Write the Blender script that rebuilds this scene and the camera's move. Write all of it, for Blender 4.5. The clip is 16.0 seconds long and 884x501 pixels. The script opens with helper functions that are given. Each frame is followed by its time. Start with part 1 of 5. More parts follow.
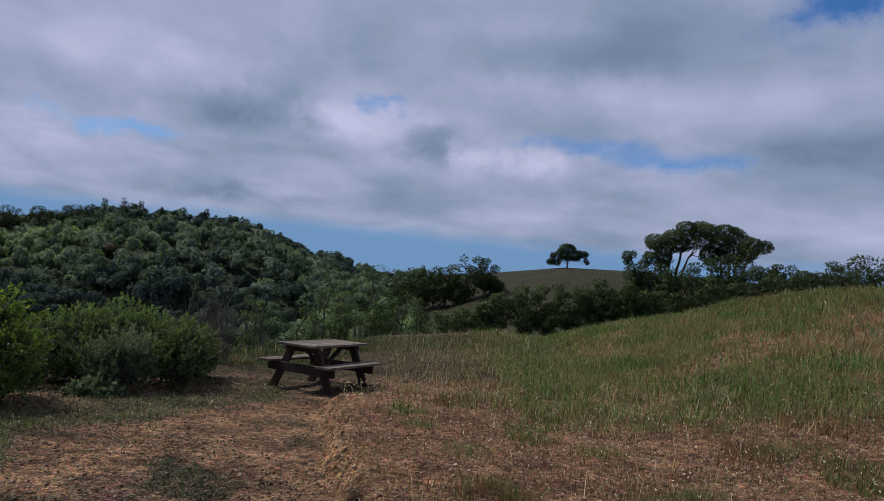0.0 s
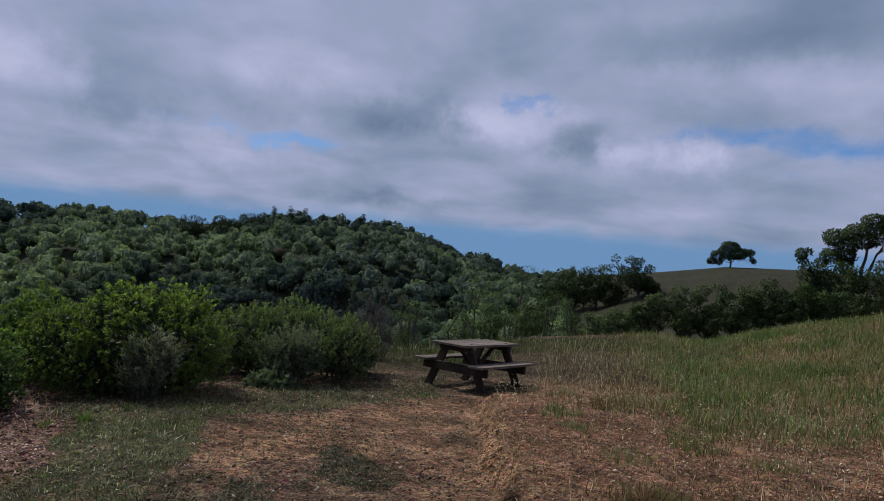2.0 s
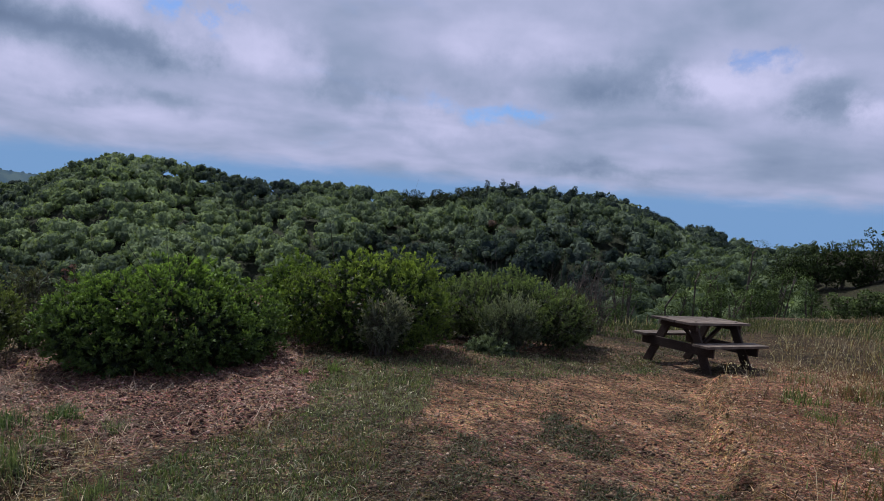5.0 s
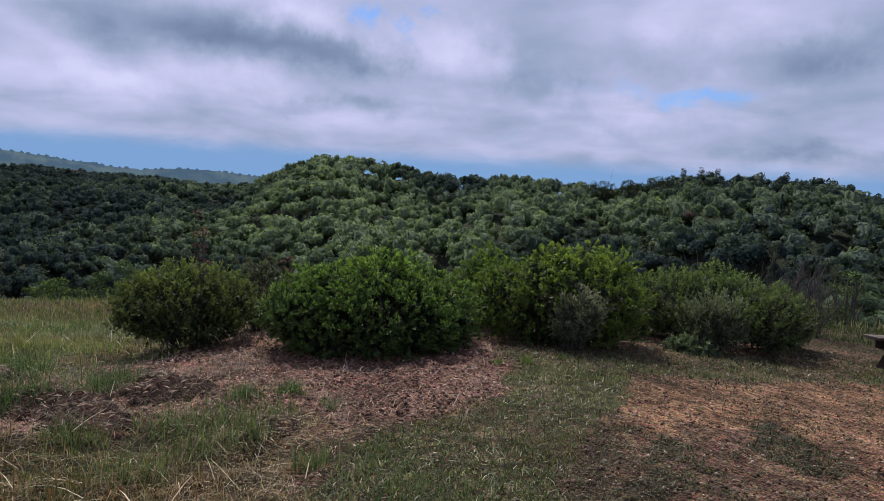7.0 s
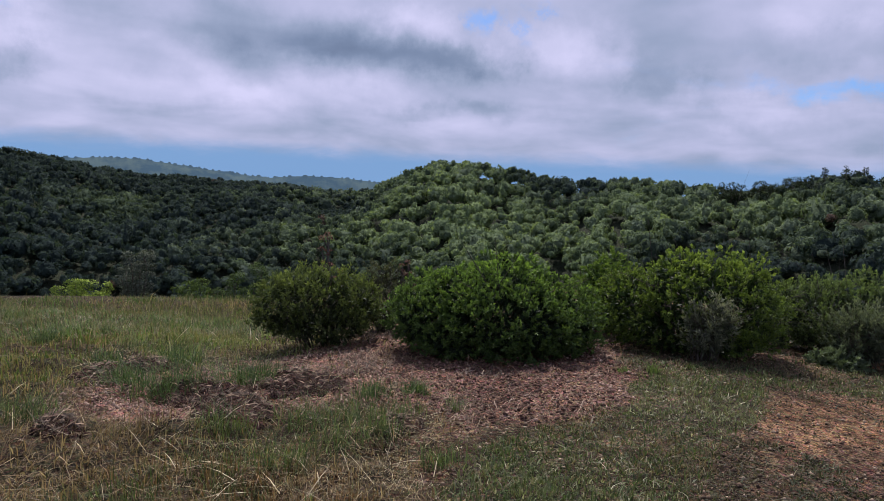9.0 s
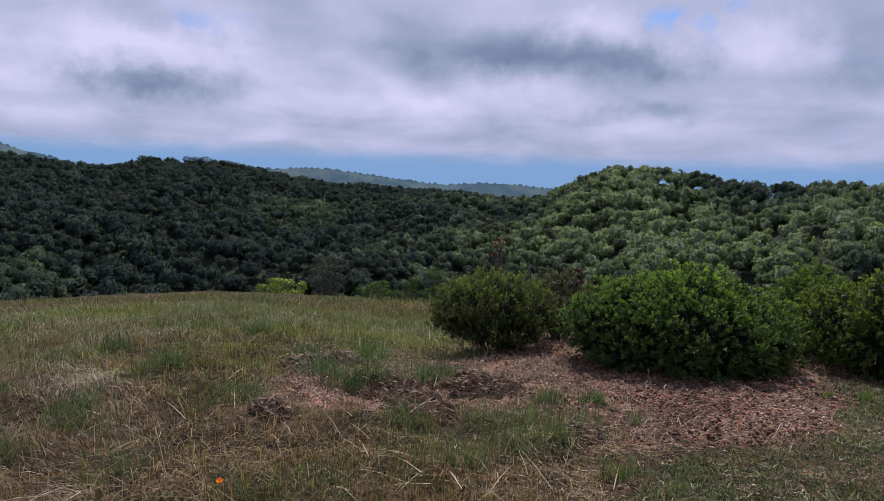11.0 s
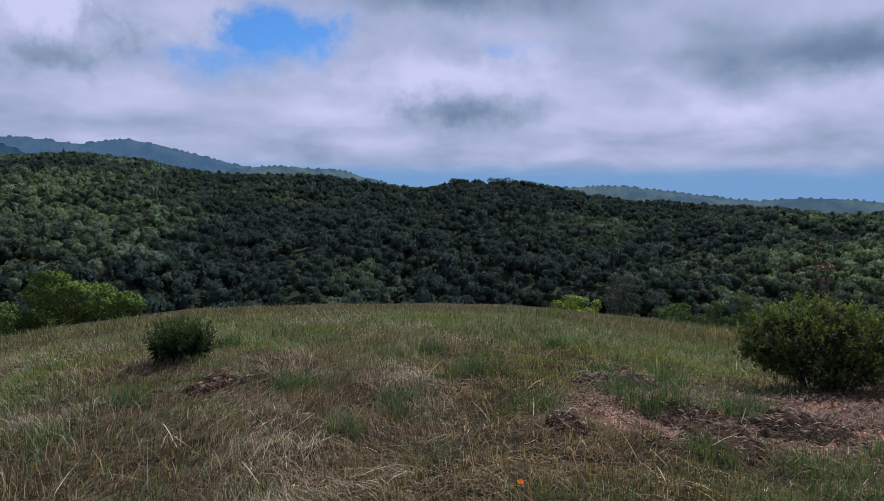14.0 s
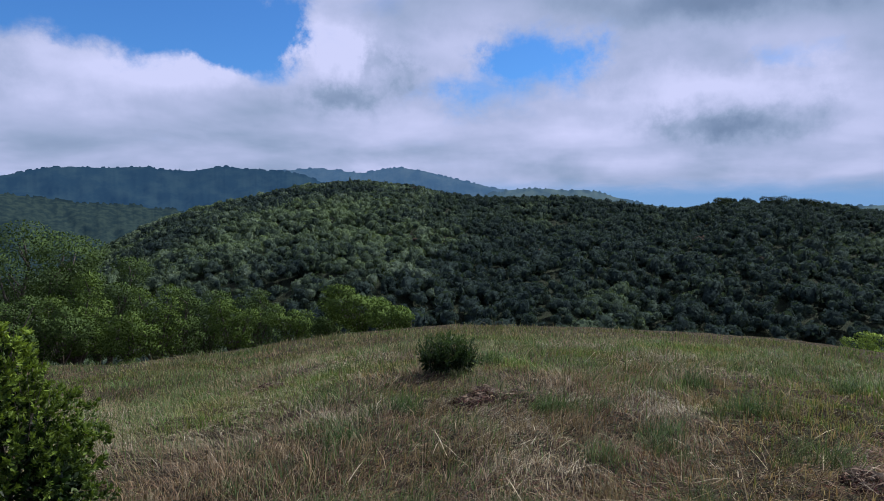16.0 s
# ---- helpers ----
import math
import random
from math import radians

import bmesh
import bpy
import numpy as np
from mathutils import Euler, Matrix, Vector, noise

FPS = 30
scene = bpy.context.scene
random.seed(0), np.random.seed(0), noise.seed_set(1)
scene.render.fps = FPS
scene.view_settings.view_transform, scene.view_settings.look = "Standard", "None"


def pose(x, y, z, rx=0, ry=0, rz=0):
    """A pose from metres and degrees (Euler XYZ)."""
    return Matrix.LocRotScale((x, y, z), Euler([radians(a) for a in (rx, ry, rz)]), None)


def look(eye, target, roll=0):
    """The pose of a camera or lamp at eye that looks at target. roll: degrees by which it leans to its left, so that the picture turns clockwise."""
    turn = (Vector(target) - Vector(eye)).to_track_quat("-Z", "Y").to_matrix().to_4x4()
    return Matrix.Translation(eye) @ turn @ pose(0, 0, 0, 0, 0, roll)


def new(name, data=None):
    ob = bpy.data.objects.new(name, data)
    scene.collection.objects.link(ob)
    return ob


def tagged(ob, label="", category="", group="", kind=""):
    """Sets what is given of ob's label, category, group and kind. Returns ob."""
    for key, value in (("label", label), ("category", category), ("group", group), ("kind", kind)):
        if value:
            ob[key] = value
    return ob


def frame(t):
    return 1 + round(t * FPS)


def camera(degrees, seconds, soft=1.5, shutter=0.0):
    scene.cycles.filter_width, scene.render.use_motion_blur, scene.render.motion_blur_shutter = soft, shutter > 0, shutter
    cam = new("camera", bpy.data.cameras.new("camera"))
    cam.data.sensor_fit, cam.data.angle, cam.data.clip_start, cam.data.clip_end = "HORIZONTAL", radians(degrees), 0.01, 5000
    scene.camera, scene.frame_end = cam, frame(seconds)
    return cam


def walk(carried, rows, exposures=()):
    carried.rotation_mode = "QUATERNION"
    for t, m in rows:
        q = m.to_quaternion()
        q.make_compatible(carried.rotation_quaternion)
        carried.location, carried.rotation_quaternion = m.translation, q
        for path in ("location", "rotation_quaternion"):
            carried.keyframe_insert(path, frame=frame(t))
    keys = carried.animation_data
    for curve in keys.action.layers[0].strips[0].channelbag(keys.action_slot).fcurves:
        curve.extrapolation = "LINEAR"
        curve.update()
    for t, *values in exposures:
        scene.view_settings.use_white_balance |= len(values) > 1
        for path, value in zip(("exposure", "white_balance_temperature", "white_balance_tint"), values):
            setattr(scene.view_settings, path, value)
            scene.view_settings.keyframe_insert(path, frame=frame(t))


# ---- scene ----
cam = camera(68.05, 16.0, soft=0.75)
METRES, EYE, TILT, LEAN, TURN = 1.0, 1.75, 0.7, -5.2, 0.0
ROWS = [
    (0.0, 0.002, 0.001, -0.019, -2.22, -0.11, -0.44),
    (0.5, -0.004, 0.004, -0.023, 1.24, -0.14, -0.25),
    (1.0, -0.004, 0.009, -0.025, 4.76, -0.12, 0.16),
    (1.5, -0.019, 0.005, -0.027, 7.72, -0.03, 0.35),
    (2.0, -0.040, 0.008, -0.030, 10.70, -0.03, 0.36),
    (2.5, -0.051, -0.015, -0.032, 13.45, -0.02, 0.13),
    (3.0, -0.063, -0.025, -0.038, 16.74, -0.17, 0.18),
    (3.5, -0.078, -0.034, -0.045, 19.48, -0.70, 0.20),
    (4.0, -0.091, -0.050, -0.045, 23.02, -1.41, 0.21),
    (6.5, -0.144, -0.127, -0.042, 39.96, -2.86, 0.75),
    (7.0, -0.156, -0.142, -0.039, 45.22, -2.76, 0.92),
    (7.5, -0.164, -0.175, -0.037, 48.20, -2.76, 0.77),
    (8.0, -0.170, -0.195, -0.035, 50.68, -2.57, 0.69),
    (10.5, -0.146, -0.305, -0.029, 64.93, -1.66, 1.11),
    (11.0, -0.131, -0.330, -0.027, 70.22, -1.43, 0.55),
    (11.5, -0.112, -0.345, -0.023, 76.35, -1.16, 0.06),
    (12.0, -0.097, -0.347, -0.023, 79.71, -0.78, -0.13),
    (12.5, -0.061, -0.353, -0.028, 83.95, -0.58, -0.15),
    (13.0, -0.045, -0.362, -0.028, 88.96, -0.49, -0.17),
    (13.5, -0.027, -0.366, -0.024, 91.80, -0.15, -0.31),
    (14.0, -0.019, -0.381, -0.021, 95.62, 0.14, -0.59),
    (14.5, -0.010, -0.404, -0.014, 101.50, 0.29, -0.76),
    (15.0, 0.022, -0.414, -0.001, 108.55, 0.67, -1.03),
    (15.5, 0.049, -0.426, 0.003, 113.81, 1.10, -1.39),
    (16.0, 0.079, -0.440, 0.013, 117.42, 1.50, -2.02),
]
walk(cam, [(t, pose(0, 0, EYE, TILT, LEAN, TURN) @ pose(METRES * x, METRES * y, METRES * z, 90 + pitch, roll, yaw)) for t, x, y, z, yaw, pitch, roll in ROWS],
     [(0, -0.26, 5950, 6), (1, -0.40, 5930, 6), (2, -0.34, 5840, 6), (4, -0.17, 5900, 9), (7, 0.08, 5950, 11), (11, 0.09, 6100, 13), (14, -0.05, 5800, 8), (16, 0.04, 5680, 7)])

# ---------------------------------------------------------------- light
SUN_AZ, SUN_EL = 62.0, 52.0          # degrees to the left of +y, and above the horizon
sun_way = Vector((-math.sin(radians(SUN_AZ)) * math.cos(radians(SUN_EL)), math.cos(radians(SUN_AZ)) * math.cos(radians(SUN_EL)), math.sin(radians(SUN_EL))))
sun = new("sun", bpy.data.lights.new("sun", "SUN"))
sun.data.energy, sun.data.angle, sun.data.color = 5.0, radians(1.5), (1.0, 0.92, 0.80)
sun.matrix_world = look((0, 0, 60), Vector((0, 0, 60)) - sun_way)


class Nodes:
    """Short hand for building a node tree."""

    def __init__(self, tree):
        self.tree = tree
        tree.nodes.clear()

    def add(self, kind, **values):
        node = self.tree.nodes.new(kind)
        for key, value in values.items():
            if key.startswith("in_"):
                slot = node.inputs[int(key[3:])] if key[3:].isdigit() else node.inputs[key[3:].replace("_", " ")]
                if hasattr(value, "is_output"):
                    self.tree.links.new(value, slot)
                else:
                    slot.default_value = value
            else:
                setattr(node, key, value)
        return node

    def math(self, op, a, b=0.0, clamp=False):
        return self.add("ShaderNodeMath", operation=op, use_clamp=clamp, in_0=a, in_1=b).outputs[0]

    def mix(self, f, a, b, blend="MIX"):
        return self.add("ShaderNodeMix", data_type="RGBA", blend_type=blend, in_0=f, in_6=a, in_7=b).outputs[2]

    def ramp(self, f, stops, ease="LINEAR"):
        node = self.add("ShaderNodeValToRGB", in_0=f)
        node.color_ramp.interpolation = ease
        for n, (at, colour) in enumerate(stops):
            e = node.color_ramp.elements[n] if n < 2 else node.color_ramp.elements.new(at)
            e.position, e.color = at, (*colour, 1)
        return node.outputs[0]

    def noise(self, at, scale, detail=4.0, rough=0.55, warp=0.0):
        return self.add("ShaderNodeTexNoise", in_Vector=at, in_Scale=scale, in_Detail=detail, in_Roughness=rough, in_Distortion=warp).outputs[0]

    def map(self, v, a, b, c=0.0, d=1.0, smooth=True):
        return self.add("ShaderNodeMapRange", interpolation_type="SMOOTHSTEP" if smooth else "LINEAR", in_0=v, in_1=a, in_2=b, in_3=c, in_4=d).outputs[0]


def make_world():
    world = bpy.data.worlds.new("sky")
    scene.world = world
    world.use_nodes = True
    n = Nodes(world.node_tree)
    way = n.add("ShaderNodeTexCoord").outputs["Generated"]
    sep = n.add("ShaderNodeSeparateXYZ", in_0=way)
    x, y, z = sep.outputs
    sky = n.add("ShaderNodeTexSky", sky_type="NISHITA", sun_disc=False, sun_elevation=radians(SUN_EL), sun_rotation=radians(-SUN_AZ), altitude=500.0)
    blue = n.mix(1.0, sky.outputs[0], (0.045, 0.075, 0.115, 1), "MULTIPLY")
    up = n.math("ADD", n.math("MAXIMUM", z, 0.0), 0.22)
    flat = n.add("ShaderNodeCombineXYZ", in_0=n.math("DIVIDE", x, up), in_1=n.math("DIVIDE", y, up), in_2=0.0).outputs[0]
    big = n.noise(flat, 1.1, 3.0, 0.5, 0.2)
    fine = n.noise(flat, 3.6, 8.0, 0.62, 0.4)
    cover = n.math("ADD", n.math("MULTIPLY", big, 0.6), n.math("MULTIPLY", fine, 0.4))
    az = n.math("ARCTAN2", n.math("MULTIPLY", x, -1.0), y)
    el = n.math("ARCSINE", z)
    torn = n.add("ShaderNodeTexNoise", in_Vector=way, in_Scale=8.0, in_Detail=7.0, in_Roughness=0.64)
    tear = n.add("ShaderNodeSeparateColor", in_0=torn.outputs["Color"])
    saz = n.math("ADD", az, n.math("MULTIPLY", n.math("SUBTRACT", tear.outputs[0], 0.5), 0.32))
    sel = n.math("ADD", el, n.math("MULTIPLY", n.math("SUBTRACT", tear.outputs[1], 0.5), 0.10))

    def spot(a, e, wa, we, amount):
        """A soft oval of sky round azimuth a and height e, in degrees."""
        da = n.math("DIVIDE", n.math("SUBTRACT", saz, radians(a)), radians(wa))
        de = n.math("DIVIDE", n.math("SUBTRACT", sel, radians(e)), radians(we))
        r = n.math("ADD", n.math("MULTIPLY", da, da), n.math("MULTIPLY", de, de))
        return n.math("MULTIPLY", n.math("EXPONENT", n.math("MULTIPLY", r, -1.0)), amount)

    gap = cover
    for s in GAPS:
        gap = n.math("ADD", gap, spot(*s))
    thick = n.map(gap, 0.03, 0.46)
    belly = n.math("ADD", n.math("MULTIPLY", n.noise(flat, 1.7, 4.0, 0.48, 0.25), 0.85), n.math("MULTIPLY", n.noise(way, 9.0, 5.0, 0.55, 0.4), 0.19))
    shade = belly
    for s in BELLIES + CROWNS:
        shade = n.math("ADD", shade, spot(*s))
    cloud = n.ramp(shade, [(0.0, (0.14, 0.18, 0.27)), (0.2, (0.21, 0.26, 0.37)), (0.42, (0.32, 0.365, 0.49)), (0.62, (0.47, 0.48, 0.64)), (0.85, (0.66, 0.63, 0.82))])
    colour = n.mix(thick, blue, cloud)
    haze = n.map(n.math("ADD", el, n.math("MULTIPLY", n.math("SUBTRACT", fine, 0.5), 0.025)), radians(3.0), radians(1.2))
    colour = n.mix(haze, colour, (0.21, 0.35, 0.57, 1))
    n.add("ShaderNodeOutputWorld", in_0=n.add("ShaderNodeBackground", in_0=colour, in_1=SKY).outputs[0])


SKY = 1.0
# azimuth, height, their half widths in degrees, and how much it thickens (+) or opens (-) the cloud
GAPS = [(27.7, 8.4, 5.0, 1.0, -0.2), (4.5, 13.0, 1.6, 0.8, -0.25), (-12.3, 10.5, 5.6, 1.3, -0.32), (-23.8, 9.8, 6.2, 1.3, -0.32), (-32.3, 21.4, 6.2, 1.4, -0.45), (25.3, 8.5, 2.2, 0.9, -0.18),
        (51.2, 13.6, 2.0, 1.8, -0.34), (88.6, 11.4, 3.0, 1.4, -0.3), (110.2, 12.8, 5.4, 2.4, -0.62), (117.2, 9.9, 2.6, 1.6, -0.24), (142.0, 15.4, 15.0, 3.2, -0.85), (134.7, 13.1, 4.3, 2.2, -0.5),
        (5.9, 0.6, 12.4, 1.8, -0.2), (148.1, 10.0, 5.3, 2.2, 0.4), (139.1, 10.6, 3.4, 1.9, 0.36), (128.3, 14.6, 2.9, 3.3, 0.34), (119.7, 14.8, 5.3, 2.9, 0.3), (75, 9, 22, 6, 0.15), (-5, 16, 20, 4, 0.1)]
BELLIES = [(14.8, 11.1, 4.0, 1.7, -0.26), (24.1, 11.2, 8.1, 1.5, -0.16), (-1.4, 8.8, 2.4, 1.9, -0.26), (-32.4, 11.1, 6.7, 1.7, -0.2), (16.5, 3.6, 5.7, 0.7, -0.2), (-11.2, 17.4, 14.3, 1.9, -0.14), (55.0, 10.1, 4.2, 1.4, -0.22),
           (53.2, 5.9, 6.2, 0.8, -0.22), (63.5, 10.4, 9.0, 1.5, -0.36), (37.9, 9.1, 2.9, 2.0, -0.16), (94.4, 7.2, 6.0, 1.1, -0.42), (125.4, 9.7, 4.2, 1.1, -0.42), (72.0, 12.0, 9.0, 1.6, -0.16), (94.7, 16.2, 10.5, 1.6, -0.32), (122.2, 12.6, 1.6, 1.7, -0.28), (-20, 20, 14, 3, -0.16)]
CROWNS = [(7.0, 11.0, 5.7, 1.9, 0.26), (-6.6, 9.0, 3.3, 1.6, 0.28), (-11.4, 14.8, 7.6, 1.3, 0.14), (29.6, 6.6, 5.5, 1.3, 0.18), (46.6, 11.2, 5.6, 2.0, 0.22), (23.6, 14.2, 6.7, 2.7, 0.14), (57.4, 13.4, 3.8, 1.7, 0.22),
          (70.0, 6.2, 12.4, 1.3, 0.16), (92.1, 9.8, 5.3, 1.6, 0.24), (99.5, 10.0, 5.0, 1.9, 0.2), (123.5, 12.2, 3.3, 1.7, 0.16), (148.1, 10.8, 6.2, 2.4, 0.28), (138.7, 11.2, 4.3, 1.8, 0.26), (126.8, 14.0, 3.6, 2.6, 0.3), (116.8, 13.5, 5.5, 2.6, 0.22), (108, 6.5, 26, 2.4, 0.16), (62, 8, 40, 9, 0.07)]
make_world()


# ---------------------------------------------------------------- materials
def material(name, paint, rough=0.8, bump=None, through_leaf=0.0, spec=0.3):
    """paint(n, place) gives the base colour; bump(n, place) gives (height, strength, distance)."""
    m = bpy.data.materials.new(name)
    m.use_nodes = True
    n = Nodes(m.node_tree)
    place = n.add("ShaderNodeNewGeometry").outputs["Position"]
    colour = paint(n, place)
    shader = n.add("ShaderNodeBsdfPrincipled", in_Base_Color=colour, in_Roughness=rough)
    shader.inputs["Specular IOR Level"].default_value = spec
    if bump:
        height, strength, distance = bump(n, place)
        b = n.add("ShaderNodeBump", in_Height=height)
        b.inputs["Strength"].default_value, b.inputs["Distance"].default_value = strength, distance
        n.tree.links.new(b.outputs[0], shader.inputs["Normal"])
    out = shader.outputs[0]
    if through_leaf:
        lit = n.add("ShaderNodeBsdfTranslucent", in_0=n.mix(1.0, colour, (1.25, 1.3, 0.7, 1), "MULTIPLY"))
        out = n.add("ShaderNodeMixShader", in_0=through_leaf, in_1=out, in_2=lit.outputs[0]).outputs[0]
    n.add("ShaderNodeOutputMaterial", in_0=out)
    return m


def tinted(jitter=0.25):
    """Colour from the mesh's own pigment, varied piece by piece."""

    def paint(n, place):
        tint = n.add("ShaderNodeAttribute", attribute_name="tint").outputs["Color"]
        chance = n.add("ShaderNodeNewGeometry").outputs["Random Per Island"]
        return n.mix(1.0, tint, n.ramp(chance, [(0.0, (1 - jitter,) * 3), (1.0, (1 + jitter,) * 3)]), "MULTIPLY")

    return paint


def wood_paint(n, place):
    at = n.add("ShaderNodeTexCoord").outputs["Object"]
    chance = n.add("ShaderNodeObjectInfo").outputs["Random"]
    long = n.add("ShaderNodeMapping", in_0=at, in_3=(60.0, 3.0, 60.0)).outputs[0]
    grain = n.noise(long, 1.0, 6.0, 0.65, 0.6)
    stain = n.noise(at, 4.0, 4.0)
    colour = n.ramp(n.math("ADD", n.math("MULTIPLY", grain, 0.6), n.math("MULTIPLY", stain, 0.4)), [(0.3, (0.04, 0.03, 0.025)), (0.5, (0.12, 0.09, 0.07)), (0.68, (0.27, 0.22, 0.18))])
    return n.mix(1.0, colour, n.ramp(chance, [(0.0, (0.5,) * 3), (1.0, (1.2,) * 3)]), "MULTIPLY")


def wood_bump(n, place):
    at = n.add("ShaderNodeTexCoord").outputs["Object"]
    long = n.add("ShaderNodeMapping", in_0=at, in_3=(90.0, 4.0, 90.0)).outputs[0]
    return n.noise(long, 1.0, 5.0, 0.7), 0.5, 0.004


def dark_wood_paint(n, place):
    return n.mix(1.0, wood_paint(n, place), (0.32, 0.27, 0.25, 1), "MULTIPLY")


def bark_paint(n, place):
    return n.ramp(n.noise(place, 9.0, 5.0), [(0.3, (0.035, 0.028, 0.022)), (0.7, (0.12, 0.10, 0.085))])


def bark_bump(n, place):
    return n.noise(place, 30.0, 5.0), 0.8, 0.02


def ground_paint(n, place):
    soil = n.add("ShaderNodeAttribute", attribute_name="soil").outputs["Color"]
    mottled = n.noise(place, 2.2, 6.0, 0.6)
    grain = n.noise(place, 55.0, 5.0, 0.7)
    crumb = n.add("ShaderNodeTexVoronoi", in_Vector=place, in_Scale=42.0).outputs["Color"]
    a = n.mix(1.0, soil, n.ramp(mottled, [(0.3, (0.6, 0.58, 0.58)), (0.7, (1.3, 1.25, 1.2))]), "MULTIPLY")
    a = n.mix(1.0, a, n.ramp(grain, [(0.36, (0.26, 0.26, 0.28)), (0.5, (1.1, 1.1, 1.1)), (0.62, (2.2, 2.15, 2.1))]), "MULTIPLY")
    lumps = n.noise(place, 12.0, 4.0, 0.6)
    a = n.mix(1.0, a, n.ramp(lumps, [(0.38, (0.5, 0.48, 0.48)), (0.62, (1.4, 1.4, 1.4))]), "MULTIPLY")
    return n.mix(0.35, a, n.mix(1.0, a, crumb, "MULTIPLY"))


def ground_bump(n, place):
    a = n.noise(place, 28.0, 6.0, 0.7)
    b = n.add("ShaderNodeTexVoronoi", in_Vector=place, in_Scale=42.0).outputs["Distance"]
    return n.math("ADD", a, n.math("MULTIPLY", b, 0.6)), 1.0, 0.06


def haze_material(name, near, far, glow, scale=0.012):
    """Distant land, the haze of kilometres of bluish air put into its colour and glow."""

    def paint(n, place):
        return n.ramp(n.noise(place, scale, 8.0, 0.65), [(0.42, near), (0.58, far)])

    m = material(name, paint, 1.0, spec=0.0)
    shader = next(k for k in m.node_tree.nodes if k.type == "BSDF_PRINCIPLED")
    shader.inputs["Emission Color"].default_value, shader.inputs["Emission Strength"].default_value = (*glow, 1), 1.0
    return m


LEAF = material("leaf", tinted(0.35), 0.5, through_leaf=0.32, spec=0.22)


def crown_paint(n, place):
    """Each tree's own pigment, mottled by noise into leaf sprays and painted shade between."""
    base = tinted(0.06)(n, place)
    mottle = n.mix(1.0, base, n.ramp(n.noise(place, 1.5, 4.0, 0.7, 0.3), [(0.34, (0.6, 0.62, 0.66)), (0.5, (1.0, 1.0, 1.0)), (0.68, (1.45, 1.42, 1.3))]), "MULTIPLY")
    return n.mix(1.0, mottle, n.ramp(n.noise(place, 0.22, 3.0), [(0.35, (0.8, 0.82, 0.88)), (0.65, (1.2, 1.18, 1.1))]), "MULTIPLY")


def crown_bump(n, place):
    return n.noise(place, 1.3, 4.0, 0.65), 0.7, 0.6


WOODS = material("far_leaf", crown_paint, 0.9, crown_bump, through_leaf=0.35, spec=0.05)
OAK_LEAF = material("oak_leaf", tinted(0.22), 0.8, through_leaf=0.17, spec=0.1)
BLADE = material("grass_blade", tinted(0.55), 0.6, through_leaf=0.32, spec=0.25)
STONE = material("earth_clod", tinted(0.35), 0.95, spec=0.1)
PLANK = material("weathered_plank", wood_paint, 0.8, wood_bump)
BEAM = material("dark_timber", dark_wood_paint, 0.85, wood_bump)
BARK = material("bark", bark_paint, 0.95, bark_bump)
GROUND = material("ground", ground_paint, 0.95, ground_bump, spec=0.1)
PETAL = material("poppy_petal", lambda n, p: n.ramp(n.noise(p, 60.0), [(0.3, (0.8, 0.16, 0.01)), (0.7, (0.9, 0.25, 0.02))]), 0.5, through_leaf=0.3)
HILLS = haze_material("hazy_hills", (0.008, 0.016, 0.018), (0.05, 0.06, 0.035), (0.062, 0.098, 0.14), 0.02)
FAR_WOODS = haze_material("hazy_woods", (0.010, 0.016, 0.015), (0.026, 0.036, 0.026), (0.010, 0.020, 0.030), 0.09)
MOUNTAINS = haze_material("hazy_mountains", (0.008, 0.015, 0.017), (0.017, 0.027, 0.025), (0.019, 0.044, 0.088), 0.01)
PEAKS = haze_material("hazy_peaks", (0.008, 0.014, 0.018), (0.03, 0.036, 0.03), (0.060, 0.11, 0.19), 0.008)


# ---------------------------------------------------------------- mesh helpers
def mesh(name, verts, faces, mat, tint=None, attribute="tint", normals=None):
    """A mesh from arrays: faces all of one size; tint: a colour for each vertex."""
    verts, faces = np.asarray(verts, np.float32), np.asarray(faces, np.int32)
    me = bpy.data.meshes.new(name)
    k = faces.shape[1]
    me.vertices.add(len(verts))
    me.vertices.foreach_set("co", verts.ravel())
    me.loops.add(faces.size)
    me.loops.foreach_set("vertex_index", faces.ravel())
    me.polygons.add(len(faces))
    me.polygons.foreach_set("loop_start", np.arange(0, faces.size, k, dtype=np.int32))
    me.polygons.foreach_set("loop_total", np.full(len(faces), k, np.int32))
    if tint is not None:
        layer = me.attributes.new(attribute, "FLOAT_COLOR", "POINT")
        layer.data.foreach_set("color", np.c_[np.asarray(tint, np.float32), np.ones(len(verts), np.float32)].ravel())
    me.materials.append(mat)
    me.update(calc_edges=True)
    if normals is not None:
        normals = np.asarray(normals, np.float32)
        me.normals_split_custom_set_from_vertices((normals / np.maximum(np.linalg.norm(normals, axis=1, keepdims=True), 1e-6)).tolist())
    return me


def part(name, me, parent, label="", smooth=False, kind=""):
    if smooth:
        me.polygons.foreach_set("use_smooth", np.ones(len(me.polygons), bool))
    ob = new(name, me)
    ob.parent = parent
    return tagged(ob, label, kind=kind)


